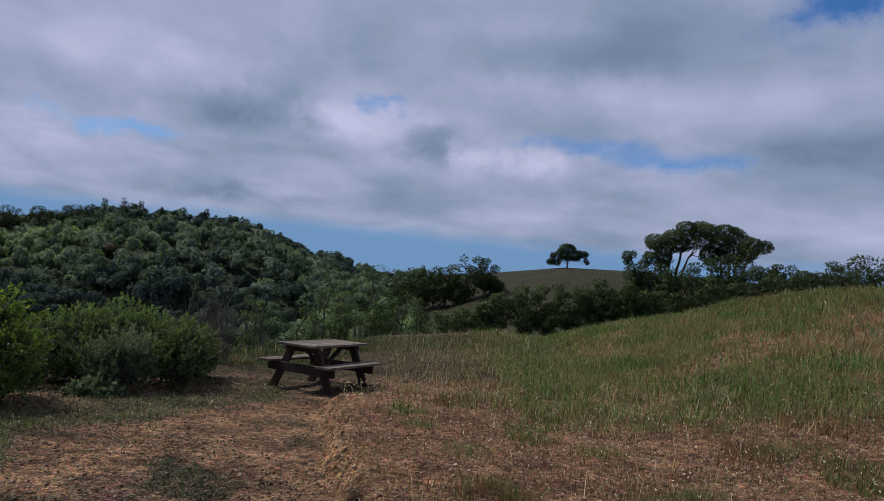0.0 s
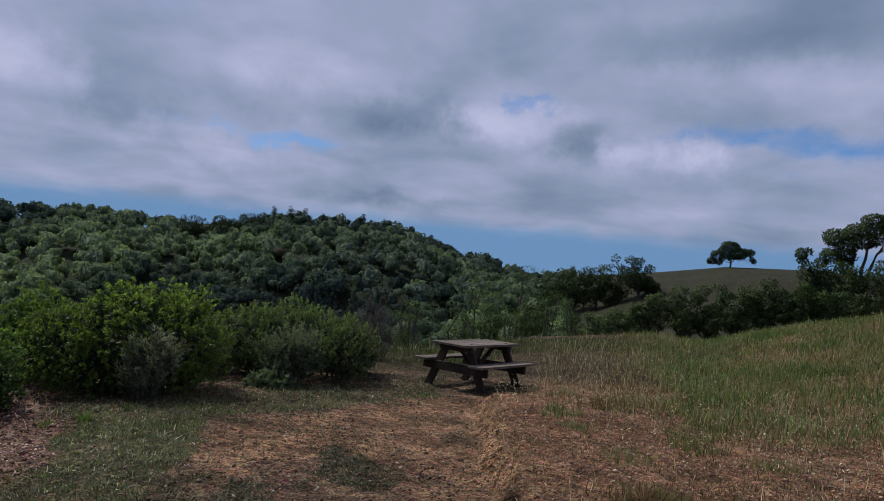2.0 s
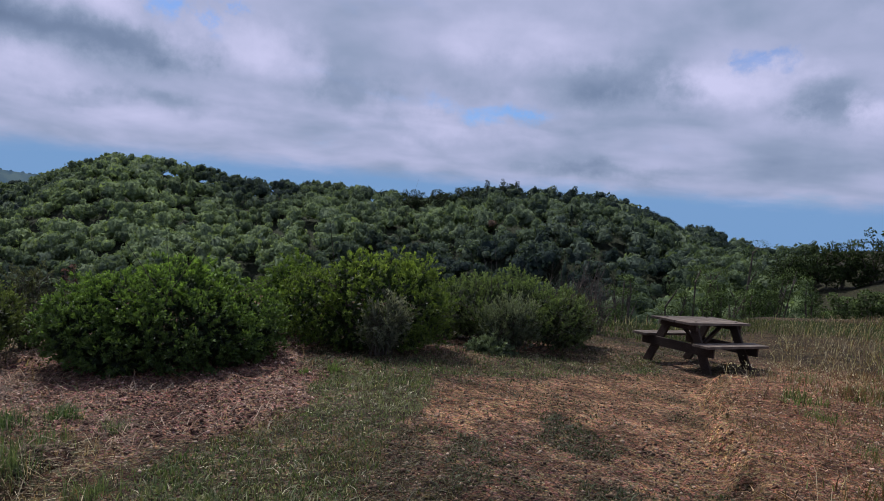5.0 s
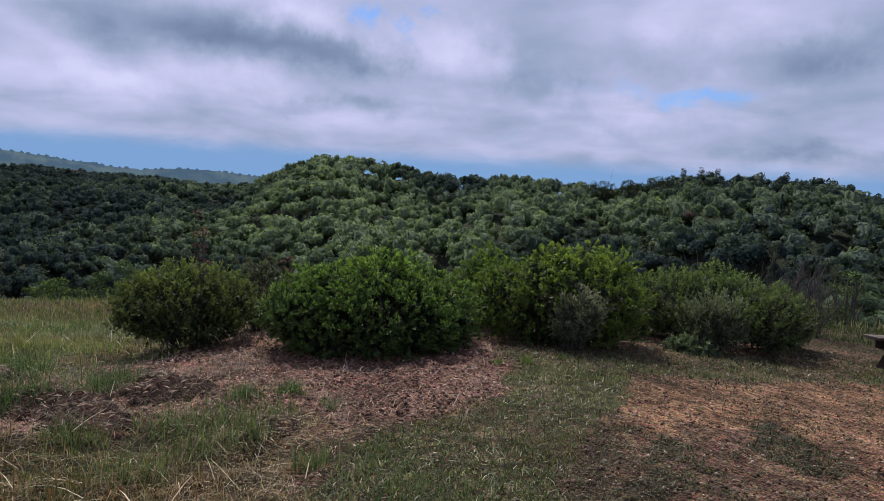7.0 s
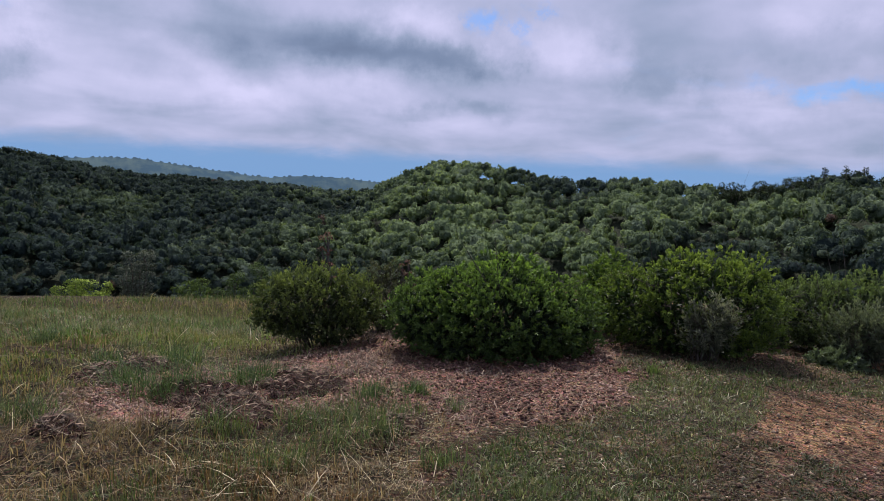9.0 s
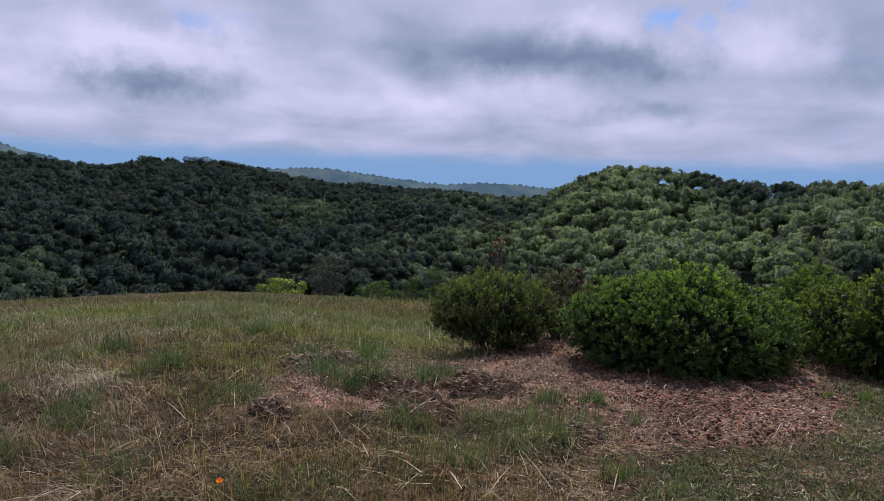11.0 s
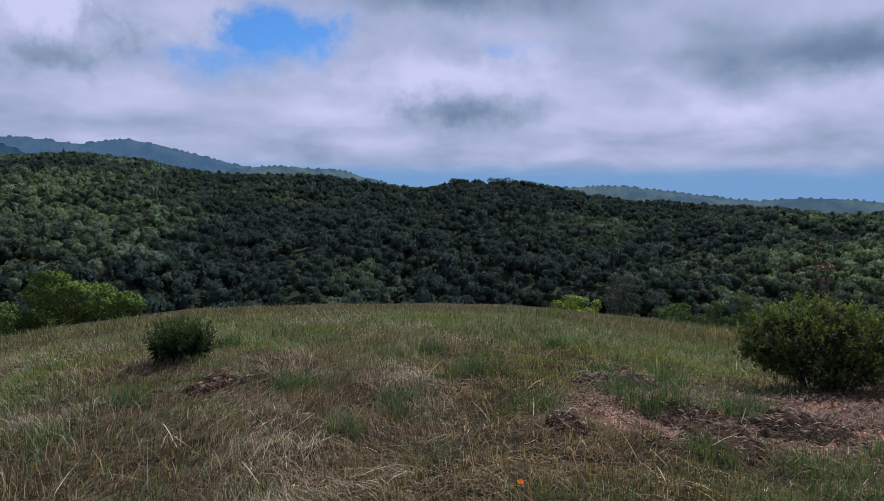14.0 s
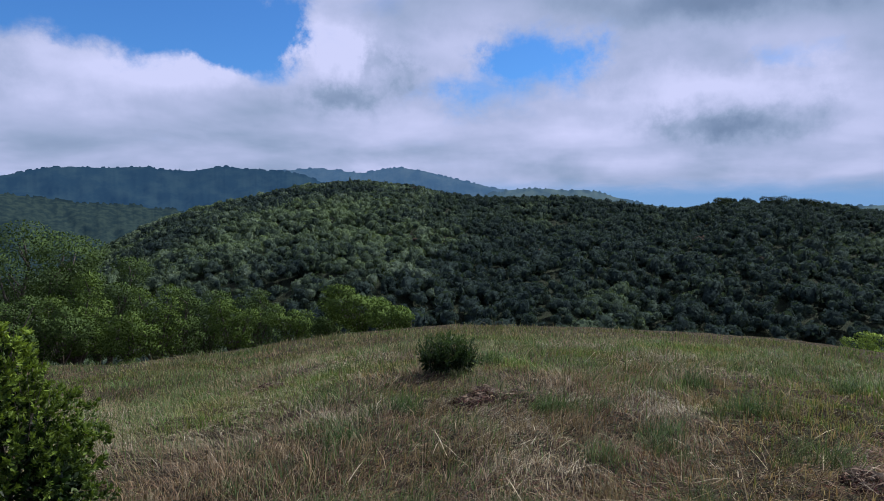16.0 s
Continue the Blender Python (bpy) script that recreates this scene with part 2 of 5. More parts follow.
def grain(x, y, seed=0):
    """Smooth value noise, 0 to 1, one lattice step a unit."""
    x, y = np.asarray(x, float), np.asarray(y, float)
    i, j = np.floor(x).astype(np.int64), np.floor(y).astype(np.int64)
    u, v = x - i, y - j
    u, v = u * u * (3 - 2 * u), v * v * (3 - 2 * v)

    def lattice(a, b):
        h = (a * 374761393 + b * 668265263 + seed * 974711) & 0x7FFFFFFF
        h = ((h ^ (h >> 13)) * 1274126177) & 0x7FFFFFFF
        return ((h ^ (h >> 16)) & 0xFFFF) / 65535.0

    return (lattice(i, j) * (1 - u) + lattice(i + 1, j) * u) * (1 - v) + (lattice(i, j + 1) * (1 - u) + lattice(i + 1, j + 1) * u) * v


def fbm(x, y, seed=0, octaves=4):
    out, size, total = 0.0, 1.0, 0.0
    for k in range(octaves):
        out, total = out + size * grain(x * 2**k, y * 2**k, seed + k), total + size
        size *= 0.5
    return out / total


def step(v, a, b):
    t = np.clip((np.asarray(v, float) - a) / (b - a), 0, 1)
    return t * t * (3 - 2 * t)


def polar(x, y):
    return np.degrees(np.arctan2(-x, y)), np.hypot(x, y)


def place_at(az, d):
    a = np.radians(az)
    return -np.sin(a) * d, np.cos(a) * d


# ---------------------------------------------------------------- the lie of the land
# azimuth, slope and curve of the knoll, where its edge lies, how far and over what length it falls beyond
KNOLL = np.array([
    (-180, -0.01, -0.003, 20, 20, 80), (-120, 0.0, 0.0, 25, 8, 60), (-60, 0.02, 0.003, 24, 5, 60), (-36, -0.034, 0.0057, 20, 4, 50), (-33, -0.034, 0.00545, 20, 4, 50), (-30, -0.034, 0.0049, 20, 4, 50),
    (-26, -0.038, 0.0041, 20, 4.5, 50), (-22, -0.046, 0.0033, 20, 5, 55), (-16, -0.050, 0.0019, 20, 6, 60), (-11.5, -0.050, 0.0005, 20, 9, 70), (-7.6, -0.04, 0.0003, 21, 12, 70),
    (2.5, -0.043, -0.0004, 20, 20, 75), (8, -0.045, -0.0008, 14, 25, 80), (16, -0.03, -0.002, 12.3, 33, 80), (30, 0.0, -0.0045, 14, 45, 110), (50, -0.03, -0.002, 13, 50, 115),
    (73, -0.030, -0.005, 13, 50, 115), (90, -0.004, -0.005, 16, 50, 115), (118, -0.006, -0.005, 15, 50, 115), (130, -0.028, -0.005, 14, 47, 110),
    (137, -0.052, -0.005, 13, 45, 110), (145, -0.066, -0.005, 11, 42, 110), (180, -0.01, -0.003, 20, 20, 80)])
# azimuth, height of the wooded skyline in degrees, distance of the ridge
RIDGE = np.array([
    (-180, -1, 300), (-60, 0.5, 200), (-34, 0.6, 200), (-18, 0.57, 240), (-12.8, 0.35, 240), (-7.5, -0.56, 240), (-3, -1.3, 240), (2, -1.55, 250), (4, -1.2, 240), (7, -0.45, 235),
    (9, -0.15, 230), (11.5, 0.8, 225), (14.5, 1.75, 220), (20, 1.9, 220), (24, 2.0, 220), (26.7, 1.15, 225), (29, 0.6, 230), (32, 0.55, 240), (36, 0.75, 245), (40, 0.95, 250)])
RIDGE = np.concatenate([RIDGE, [
    (44.7, 0.6, 260), (47.3, 1.05, 265), (50, 1.5, 268), (52.8, 1.9, 270), (56.2, 1.65, 285), (60, 0.0, 325), (61.5, -0.95, 340), (65, -1.2, 360), (68, -0.8, 375), (72, -0.72, 390), (77, -0.4, 400), (79.6, -0.45, 400), (82.3, -0.15, 400),
    (85.8, 0.62, 400), (89.5, 1.08, 400), (94.2, 1.0, 410), (96.7, 0.52, 410), (98.2, 0.35, 410), (102, 0.85, 420), (106.5, 1.4, 420), (114, 1.4, 430), (117, 1.65, 440), (120.7, 2.4, 450),
    (124.8, 2.75, 450), (129.4, 2.35, 460), (133.5, 1.35, 465), (136.7, 0.7, 470), (140.5, -0.5, 480), (143.5, -2.0, 500), (147, -4.0, 500), (152, -6, 500), (180, -4, 300)]])


def bare(az):
    """1 where the ridge is open grass, with no wood on it."""
    return step(az, -40, -36) * (1 - step(az, -2.0, 1.0))


def land(x, y):
    az, d = polar(x, y)
    a, b, edge, drop, over = (np.interp(az, KNOLL[:, 0], KNOLL[:, k]) for k in range(1, 6))
    n = np.minimum(d, edge + 2)
    z = a * n + b * n * n
    z = z - drop * step(d, edge, edge + over)
    el, far = np.interp(az, RIDGE[:, 0], RIDGE[:, 1]), np.interp(az, RIDGE[:, 0], RIDGE[:, 2])
    top = EYE + far * np.tan(np.radians(el)) - 6.5 * (1 - bare(az))
    low = edge + over
    rise = np.clip((d - low * 0.9) / (far - low * 0.9), 0, 1)
    rise = rise + 0.12 * np.sin(np.pi * rise)
    valley = z + (top - z) * np.minimum(rise, 1.0)
    z = np.where(d > low * 0.9, valley, z)
    z = np.where(d > far, top - 120 * step(d, far, far + 500), z)
    rough = (fbm(x / 45, y / 45, 5) - 0.5) * 15 * step(d, 50, 120) * (1 - step(d, far - 60, far))
    return z + rough + micro(x, y, az, d)


def micro(x, y, az, d):
    """Hummocks of the knoll and the cut bank beside the worn path."""
    near = 1 - step(d, 25, 40)
    u = x - bank_x(y)
    bank = 0.21 * step(u + 0.22 * (fbm(x * 5, y * 5, 14, 3) - 0.5), -0.10, 0.13) * step(y, 1.0, 3.0) * (1 - step(y, 8.8, 10.2)) * (1 - 0.6 * step(u, 1.0, 5.0))
    clods = tilled(x, y) * (0.10 * (fbm(x * 2.2, y * 2.2, 21, 3) - 0.42) + 0.06 * (fbm(x * 8, y * 8, 22, 3) - 0.5) + 0.03 * (grain(x * 24, y * 24, 23) - 0.5))
    sod = (1 - path(x, y)) * (0.035 * (fbm(x * 9, y * 9, 24, 2) - 0.5) + 0.20 * meadow(x, y) * (fbm(x * 1.9, y * 1.9, 26, 2) - 0.5) * (1 - step(d, 8, 12)))
    return near * (0.10 * (fbm(x / 1.6, y / 1.6, 9) - 0.5) + 0.03 * (fbm(x * 3, y * 3, 11, 2) - 0.5) + bank + clods + sod)


def bank_x(y):
    way = np.interp(y, (2.0, 4.2, 4.8, 5.2, 6.7, 7.5, 8.4, 9.3, 10.2, 11.5, 14.0), (0.1, -0.2, -0.27, -0.4, -0.66, -0.82, -0.98, -0.98, -0.66, -0.45, -0.5))
    return way + 0.16 * (grain(y * 1.4, 3.3, 4) - 0.5) + 0.10 * (grain(y * 4.1, 1.3, 4) - 0.5)


def tilled(x, y):
    """1 on the broken red earth with dead stalks in front of the bushes."""
    az, d = polar(x, y)
    az = az + 5 * (fbm(x * 1.1, y * 1.1, 31) - 0.5)
    d = d + 0.8 * (fbm(x * 1.1, y * 1.1, 32) - 0.5)
    near = np.interp(az, (40, 43, 50, 56, 63, 70, 76, 84, 92), (6.6, 5.6, 5.1, 5.0, 5.4, 5.5, 5.3, 5.5, 6.0))
    far = np.interp(az, (40, 60, 66, 72, 76, 82, 90), (9.0, 9.2, 8.8, 8.2, 7.6, 7.4, 6.4))
    return step(az, 40, 42) * (1 - step(az, 86, 91)) * step(d, near - 0.15, near + 0.3) * (1 - step(d, far - 0.3, far + 0.4))


def turf(x, y):
    """1 on the low dark green turf between path and tilled earth."""
    az, d = polar(x, y)
    w = 5 * (fbm(x * 1.3, y * 1.3, 41) - 0.5)
    left = np.interp(d, (3.6, 3.9, 4.5, 5.0, 5.3, 5.6, 6.0, 6.8, 7.5, 8.3), (60, 58, 55, 49.5, 46, 43.5, 41.5, 40.3, 38.5, 35))
    right = np.interp(d, (2.5, 3.8, 4.5, 5.0, 5.4, 5.8, 6.4, 7.0, 7.5, 8.3), (36, 35, 34.6, 33.6, 32.6, 31.2, 30.4, 30.0, 29.0, 28.5))
    green = step(az + w, right - 0.8, right + 0.8) * (1 - step(az + w, left - 1, left + 1.5)) * (1 - step(d, 7.5, 8.2)) * (1 - tilled(x, y))
    edge = np.interp(az, (8, 11, 21, 30, 36), (9.9, 9.3, 7.6, 6.9, 7.2))
    back = step(az, 7, 11) * (1 - step(az, 29, 32)) * step(d + 0.1 * w, edge, edge + 0.3) * (1 - step(d, edge + 1.5, edge + 2.4)) * 0.6
    return np.maximum(green, back)


def path(x, y):
    """1 on the worn bare earth: an orange patch and a track that runs to the table."""
    az, d = polar(x, y)
    u = x - bank_x(y)
    w = fbm(x * 1.6, y * 1.6, 51) - 0.5
    near = np.interp(az, (8, 14, 18, 22, 27, 33), (5.4, 5.5, 5.9, 5.6, 5.25, 5.3))
    far = np.interp(az, (8, 11, 21, 30, 36), (9.9, 9.3, 7.6, 6.9, 7.0))
    patch = step(az + 6 * w, 7, 9) * (1 - step(az + 6 * w, 30.5, 32)) * step(d + 1.2 * w, near - 0.1, near + 0.25) * (1 - step(d + 1.0 * w, far - 0.2, far + 0.2))
    track = step(u + 1.4 * w, -0.9, -0.6) * (1 - step(u, -0.25, 0.05)) * (1 - step(y + 2 * w, 9.2, 10.2)) * 0.75
    return np.maximum(patch, track) * (1 - 0.8 * turf(x, y))


def meadow(x, y):
    """1 on the tall grass of the knoll."""
    az, d = polar(x, y)
    az = az + 8 * (fbm(x * 0.7, y * 0.7, 61) - 0.5)
    return np.maximum(step(az, 56, 66), 1 - step(az, -60, -50)) * (1 - 0.93 * tilled(x, y))


def slope_grass(x, y):
    """1 on the dry grass to the right of the bank."""
    u = x - bank_x(y)
    return step(u, -0.05, 0.25) * step(polar(x, y)[0], -70, -60) * (1 - meadow(x, y))


def pad(x, y):
    """1 on the gravelly level ground round the path."""
    return np.clip(1 - meadow(x, y) - slope_grass(x, y) - tilled(x, y) - turf(x, y), 0, 1)


def patchy(x, y, seed, scale, a, b):
    return step(fbm(x * scale, y * scale, seed, 3), a, b)


def soil_colour(x, y):
    az, d = polar(x, y)
    dry, red, orange, dark = np.array((0.165, 0.106, 0.070)), np.array((0.205, 0.124, 0.094)), np.array((0.25, 0.15, 0.09)), np.array((0.028, 0.036, 0.022))
    c = np.ones(x.shape + (1,)) * dry
    patch = fbm(x * 0.8, y * 0.8, 71)[..., None]
    small = fbm(x * 3.5, y * 3.5, 72)[..., None]
    for weight, colour in ((meadow(x, y), (0.078, 0.062, 0.036)), (slope_grass(x, y), (0.215, 0.122, 0.074)), (turf(x, y), (0.105, 0.088, 0.056)), (tilled(x, y), red), (path(x, y), orange)):
        w = np.clip(weight[..., None] * (0.7 + 0.6 * patch), 0, 1)
        c = c * (1 - w) + np.array(colour) * w
    u = x - bank_x(y)
    cut = (np.exp(-(((u - 0.02) / 0.19) ** 2)) * step(y, 1.5, 3.0) * (1 - step(y, 8.8, 10.0)))[..., None]
    c = c * (1 - cut) + np.array((0.27, 0.165, 0.095)) * cut
    weeds = (np.clip(pad(x, y) * (1 - 0.75 * path(x, y)), 0, 1) * patchy(x, y, 19, 1.9, 0.42, 0.54) * (1 - step(d, 12, 14)))[..., None] * 0.7
    c = c * (1 - weeds) + np.array((0.055, 0.046, 0.03)) * weeds
    back = (step(d, 11.0, 13.0) * step(az, -17, -9) * (1 - step(az, 30, 36)))[..., None]
    c = c * (1 - back) + np.array((0.07, 0.052, 0.03)) * back
    c = c * (0.35 + 1.3 * small)
    far = step(d, 22, 40)[..., None]
    open_hill = (bare(az) * step(d, 60, 100))[..., None]
    away = dark * (1 - open_hill) + np.array((0.035, 0.036, 0.021)) * open_hill * (0.7 + 0.6 * patch)
    return c * (1 - far) + away * far


def make_ground():
    rings = np.concatenate([[0.0], np.geomspace(0.06, 2.5, 22, endpoint=False), np.geomspace(2.5, 12, 250, endpoint=False), np.geomspace(12, 60, 54), np.geomspace(63, 4800, 76)])
    rays = np.concatenate([np.arange(-44, 162, 0.58), np.arange(162, 316, 4.0)])
    az, d = np.meshgrid(rays, rings[1:], indexing="ij")
    x, y = place_at(az, d)
    az2, _ = polar(x, y)
    z = land(x, y)
    verts = np.concatenate([[[0, 0, float(land(np.array([0.0]), np.array([0.01]))[0])]], np.stack([x, y, z], -1).reshape(-1, 3)])
    colour = np.concatenate([[[0.2, 0.14, 0.09]], soil_colour(x, y).reshape(-1, 3)])
    na, nd = az.shape
    i, j = np.meshgrid(np.arange(na), np.arange(nd - 1), indexing="ij")
    k, nxt = 1 + i * nd + j, 1 + ((i + 1) % na) * nd + j
    quads = np.stack([k, nxt, nxt + 1, k + 1], -1).reshape(-1, 4)
    quads = quads[:, ::-1]
    inner = np.stack([np.zeros(na, int), 1 + np.arange(na) * nd, 1 + ((np.arange(na) + 1) % na) * nd], -1)[:, [0, 1, 2]]
    tris = np.concatenate([quads[:, [0, 1, 2]], quads[:, [0, 2, 3]], inner[:, ::-1]])
    me = mesh("ground", verts, tris, GROUND, colour, "soil")
    me.polygons.foreach_set("use_smooth", np.ones(len(me.polygons), bool))
    tagged(new("ground", me), "dry grassy knoll with bare orange and red earth, falling to wooded valleys", "ground", kind="structure")


make_ground()


def make_range(name, points, back, mat, label, depth, rough, seed):
    """A far ridge line; points: azimuth and skyline height in degrees."""
    points = np.array(points)
    az = np.arange(points[0, 0], points[-1, 0], 0.07)
    el = np.interp(az, points[:, 0], points[:, 1]) + rough * (fbm(az * 1.2, az * 0 + 1, seed, 5) - 0.5)
    trees = 0.5 * rough * step(fbm(az * 5, az * 0 + 2, seed + 3, 2), 0.50, 0.68)
    rows = []
    for k in [0.0, *np.linspace(0.004, 1, 16)]:
        dist = back - depth * k
        top = EYE + back * np.tan(np.radians(el + (0 if k else trees)))
        zz = top - (top + 130) * k**1.1
        dist = dist + 0.3 * depth * np.sin(np.pi * k) * (fbm(az * 0.5, az * 0 + 5 * k, seed + 1, 4) - 0.5)
        x, y = place_at(az, dist)
        rows.append(np.stack([x, y, zz], -1))
    v = np.stack(rows)
    r, c = v.shape[:2]
    i, j = np.meshgrid(np.arange(r - 1), np.arange(c - 1), indexing="ij")
    k = i * c + j
    me = mesh(name, v.reshape(-1, 3), np.stack([k, k + 1, k + c + 1, k + c], -1).reshape(-1, 4), mat)
    me.polygons.foreach_set("use_smooth", np.ones(len(me.polygons), bool))
    tagged(new(name, me), label, "hills", kind="structure")


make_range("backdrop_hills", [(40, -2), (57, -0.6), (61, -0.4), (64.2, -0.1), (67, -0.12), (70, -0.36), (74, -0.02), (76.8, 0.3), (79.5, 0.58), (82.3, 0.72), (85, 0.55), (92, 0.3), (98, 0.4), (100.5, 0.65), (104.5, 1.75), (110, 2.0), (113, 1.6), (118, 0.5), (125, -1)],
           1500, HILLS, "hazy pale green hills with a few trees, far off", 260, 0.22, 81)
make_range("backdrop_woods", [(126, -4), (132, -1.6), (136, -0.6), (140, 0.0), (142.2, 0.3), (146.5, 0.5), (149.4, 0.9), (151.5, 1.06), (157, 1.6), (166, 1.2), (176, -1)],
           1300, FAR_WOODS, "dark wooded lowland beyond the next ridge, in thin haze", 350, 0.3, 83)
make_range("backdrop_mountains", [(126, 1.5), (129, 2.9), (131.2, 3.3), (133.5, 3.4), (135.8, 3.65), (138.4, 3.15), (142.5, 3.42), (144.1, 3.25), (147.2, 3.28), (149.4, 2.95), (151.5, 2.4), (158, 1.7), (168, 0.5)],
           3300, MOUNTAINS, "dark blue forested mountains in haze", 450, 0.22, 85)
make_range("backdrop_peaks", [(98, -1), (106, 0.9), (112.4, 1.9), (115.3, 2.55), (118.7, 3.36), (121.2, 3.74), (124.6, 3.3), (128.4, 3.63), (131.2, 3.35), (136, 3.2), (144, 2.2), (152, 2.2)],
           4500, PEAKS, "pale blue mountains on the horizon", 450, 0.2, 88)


# ---------------------------------------------------------------- plants
def tube(points, radii, sides=6):
    """Verts and quads of a tapered bent tube along the points."""
    points = np.asarray(points, float)
    ahead = np.gradient(points, axis=0)
    ahead /= np.linalg.norm(ahead, axis=1, keepdims=True) + 1e-9
    side = np.cross(ahead, (0.31, 0.17, 0.93))
    side = np.where(np.linalg.norm(side, axis=1, keepdims=True) < 0.1, np.cross(ahead, (1, 0, 0)), side)
    side /= np.linalg.norm(side, axis=1, keepdims=True) + 1e-9
    up = np.cross(side, ahead)
    a = np.linspace(0, 2 * np.pi, sides, endpoint=False)
    v = points[:, None] + np.asarray(radii)[:, None, None] * (np.cos(a)[None, :, None] * side[:, None] + np.sin(a)[None, :, None] * up[:, None])
    i, j = np.meshgrid(np.arange(len(points) - 1), np.arange(sides), indexing="ij")
    k = i * sides + j
    l = i * sides + (j + 1) % sides
    return v.reshape(-1, 3), np.stack([k, l, l + sides, k + sides], -1).reshape(-1, 4)


def joined(pieces):
    verts, faces, at = [], [], 0
    for v, f in pieces:
        verts.append(v), faces.append(f + at)
        at += len(v)
    return np.concatenate(verts), np.concatenate(faces)


def unit(rng, n):
    v = rng.normal(size=(n, 3))
    return v / np.linalg.norm(v, axis=1, keepdims=True)


def leaf_cards(rng, at, out, length, width, spread=0.8, fold=False):
    """Pointed leaves (two triangles each, folded along the middle) at the places, turned roughly along out."""
    n = len(at)
    along = out + spread * unit(rng, n)
    along /= np.linalg.norm(along, axis=1, keepdims=True)
    side = np.cross(along, unit(rng, n))
    side /= np.linalg.norm(side, axis=1, keepdims=True) + 1e-9
    ln, wd = length * rng.uniform(0.6, 1.3, (n, 1)), width * rng.uniform(0.7, 1.3, (n, 1))
    tip, mid = at + along * ln, at + along * ln * 0.45
    face = np.cross(along, side)
    side = np.where((face * out).sum(1, keepdims=True) < 0, -side, side)
    lift = -np.cross(along, side) * wd * 0.25
    v = np.stack([at, tip, mid + side * wd / 2 + lift, mid - side * wd / 2 + lift], 1).reshape(-1, 3)
    k = np.arange(n)[:, None] * 4
    return v, np.concatenate([k + [0, 1, 2], k + [0, 3, 1]])


def lobed(rng, lobes, n, skin=0.35):
    """n places near the surface of a heap of ovals (x, y, z, rx, ry, rz), none deep inside another; and the way out."""
    lobes = np.array(lobes, float)
    area = (lobes[:, 3] * lobes[:, 4] + lobes[:, 4] * lobes[:, 5] + lobes[:, 3] * lobes[:, 5])
    got, ways, have = [], [], 0
    while have < n:
        pick = rng.choice(len(lobes), n, p=area / area.sum())
        u = unit(rng, n)
        r = 1 - skin * rng.random(n) ** 2
        p = lobes[pick, :3] + u * lobes[pick, 3:] * r[:, None]
        inside = np.zeros(n, int)
        for l in lobes:
            inside += (((p - l[:3]) / (l[3:] * 0.8)) ** 2).sum(1) < 1
        keep = (inside <= (r < 0.8)) & (p[:, 2] > 0.02)
        got.append(p[keep]), ways.append(u[keep])
        have += keep.sum()
    return np.concatenate(got)[:n], np.concatenate(ways)[:n]


def pigment(rng, n, low, high, per=4, skew=1.0):
    t = rng.random((n, 1)) ** skew
    return np.repeat(np.array(low) * (1 - t) + np.array(high) * t, per, 0)


def stems(rng, reach, height, count, thick, wiggle=0.12, start=0.15):
    pieces = []
    for _ in range(count):
        a, r = rng.uniform(0, 2 * np.pi), rng.uniform(0.1, 0.9)
        end = np.array((np.cos(a) * reach[0] * r, np.sin(a) * reach[1] * r, height * (1 - 0.5 * r * r) * rng.uniform(0.8, 1.0)))
        base = np.array((np.cos(a) * start * reach[0], np.sin(a) * start * reach[1], -0.05))
        t = np.linspace(0, 1, 6)[:, None]
        p = base * (1 - t) + end * t + wiggle * reach[0] * rng.normal(size=(6, 3)) * t * (1 - t) * 2
        pieces.append(tube(p, thick * np.linspace(1, 0.25, 6), 5))
        for _ in range(3):
            s = rng.integers(2, 5)
            q = p[s] + (rng.normal(size=3) * reach[0] * 0.3 + (0, 0, 0.25 * height)) * np.linspace(0, 1, 4)[:, None]
            pieces.append(tube(q, thick * 0.5 * np.linspace(1, 0.3, 4), 4))
    return joined(pieces)


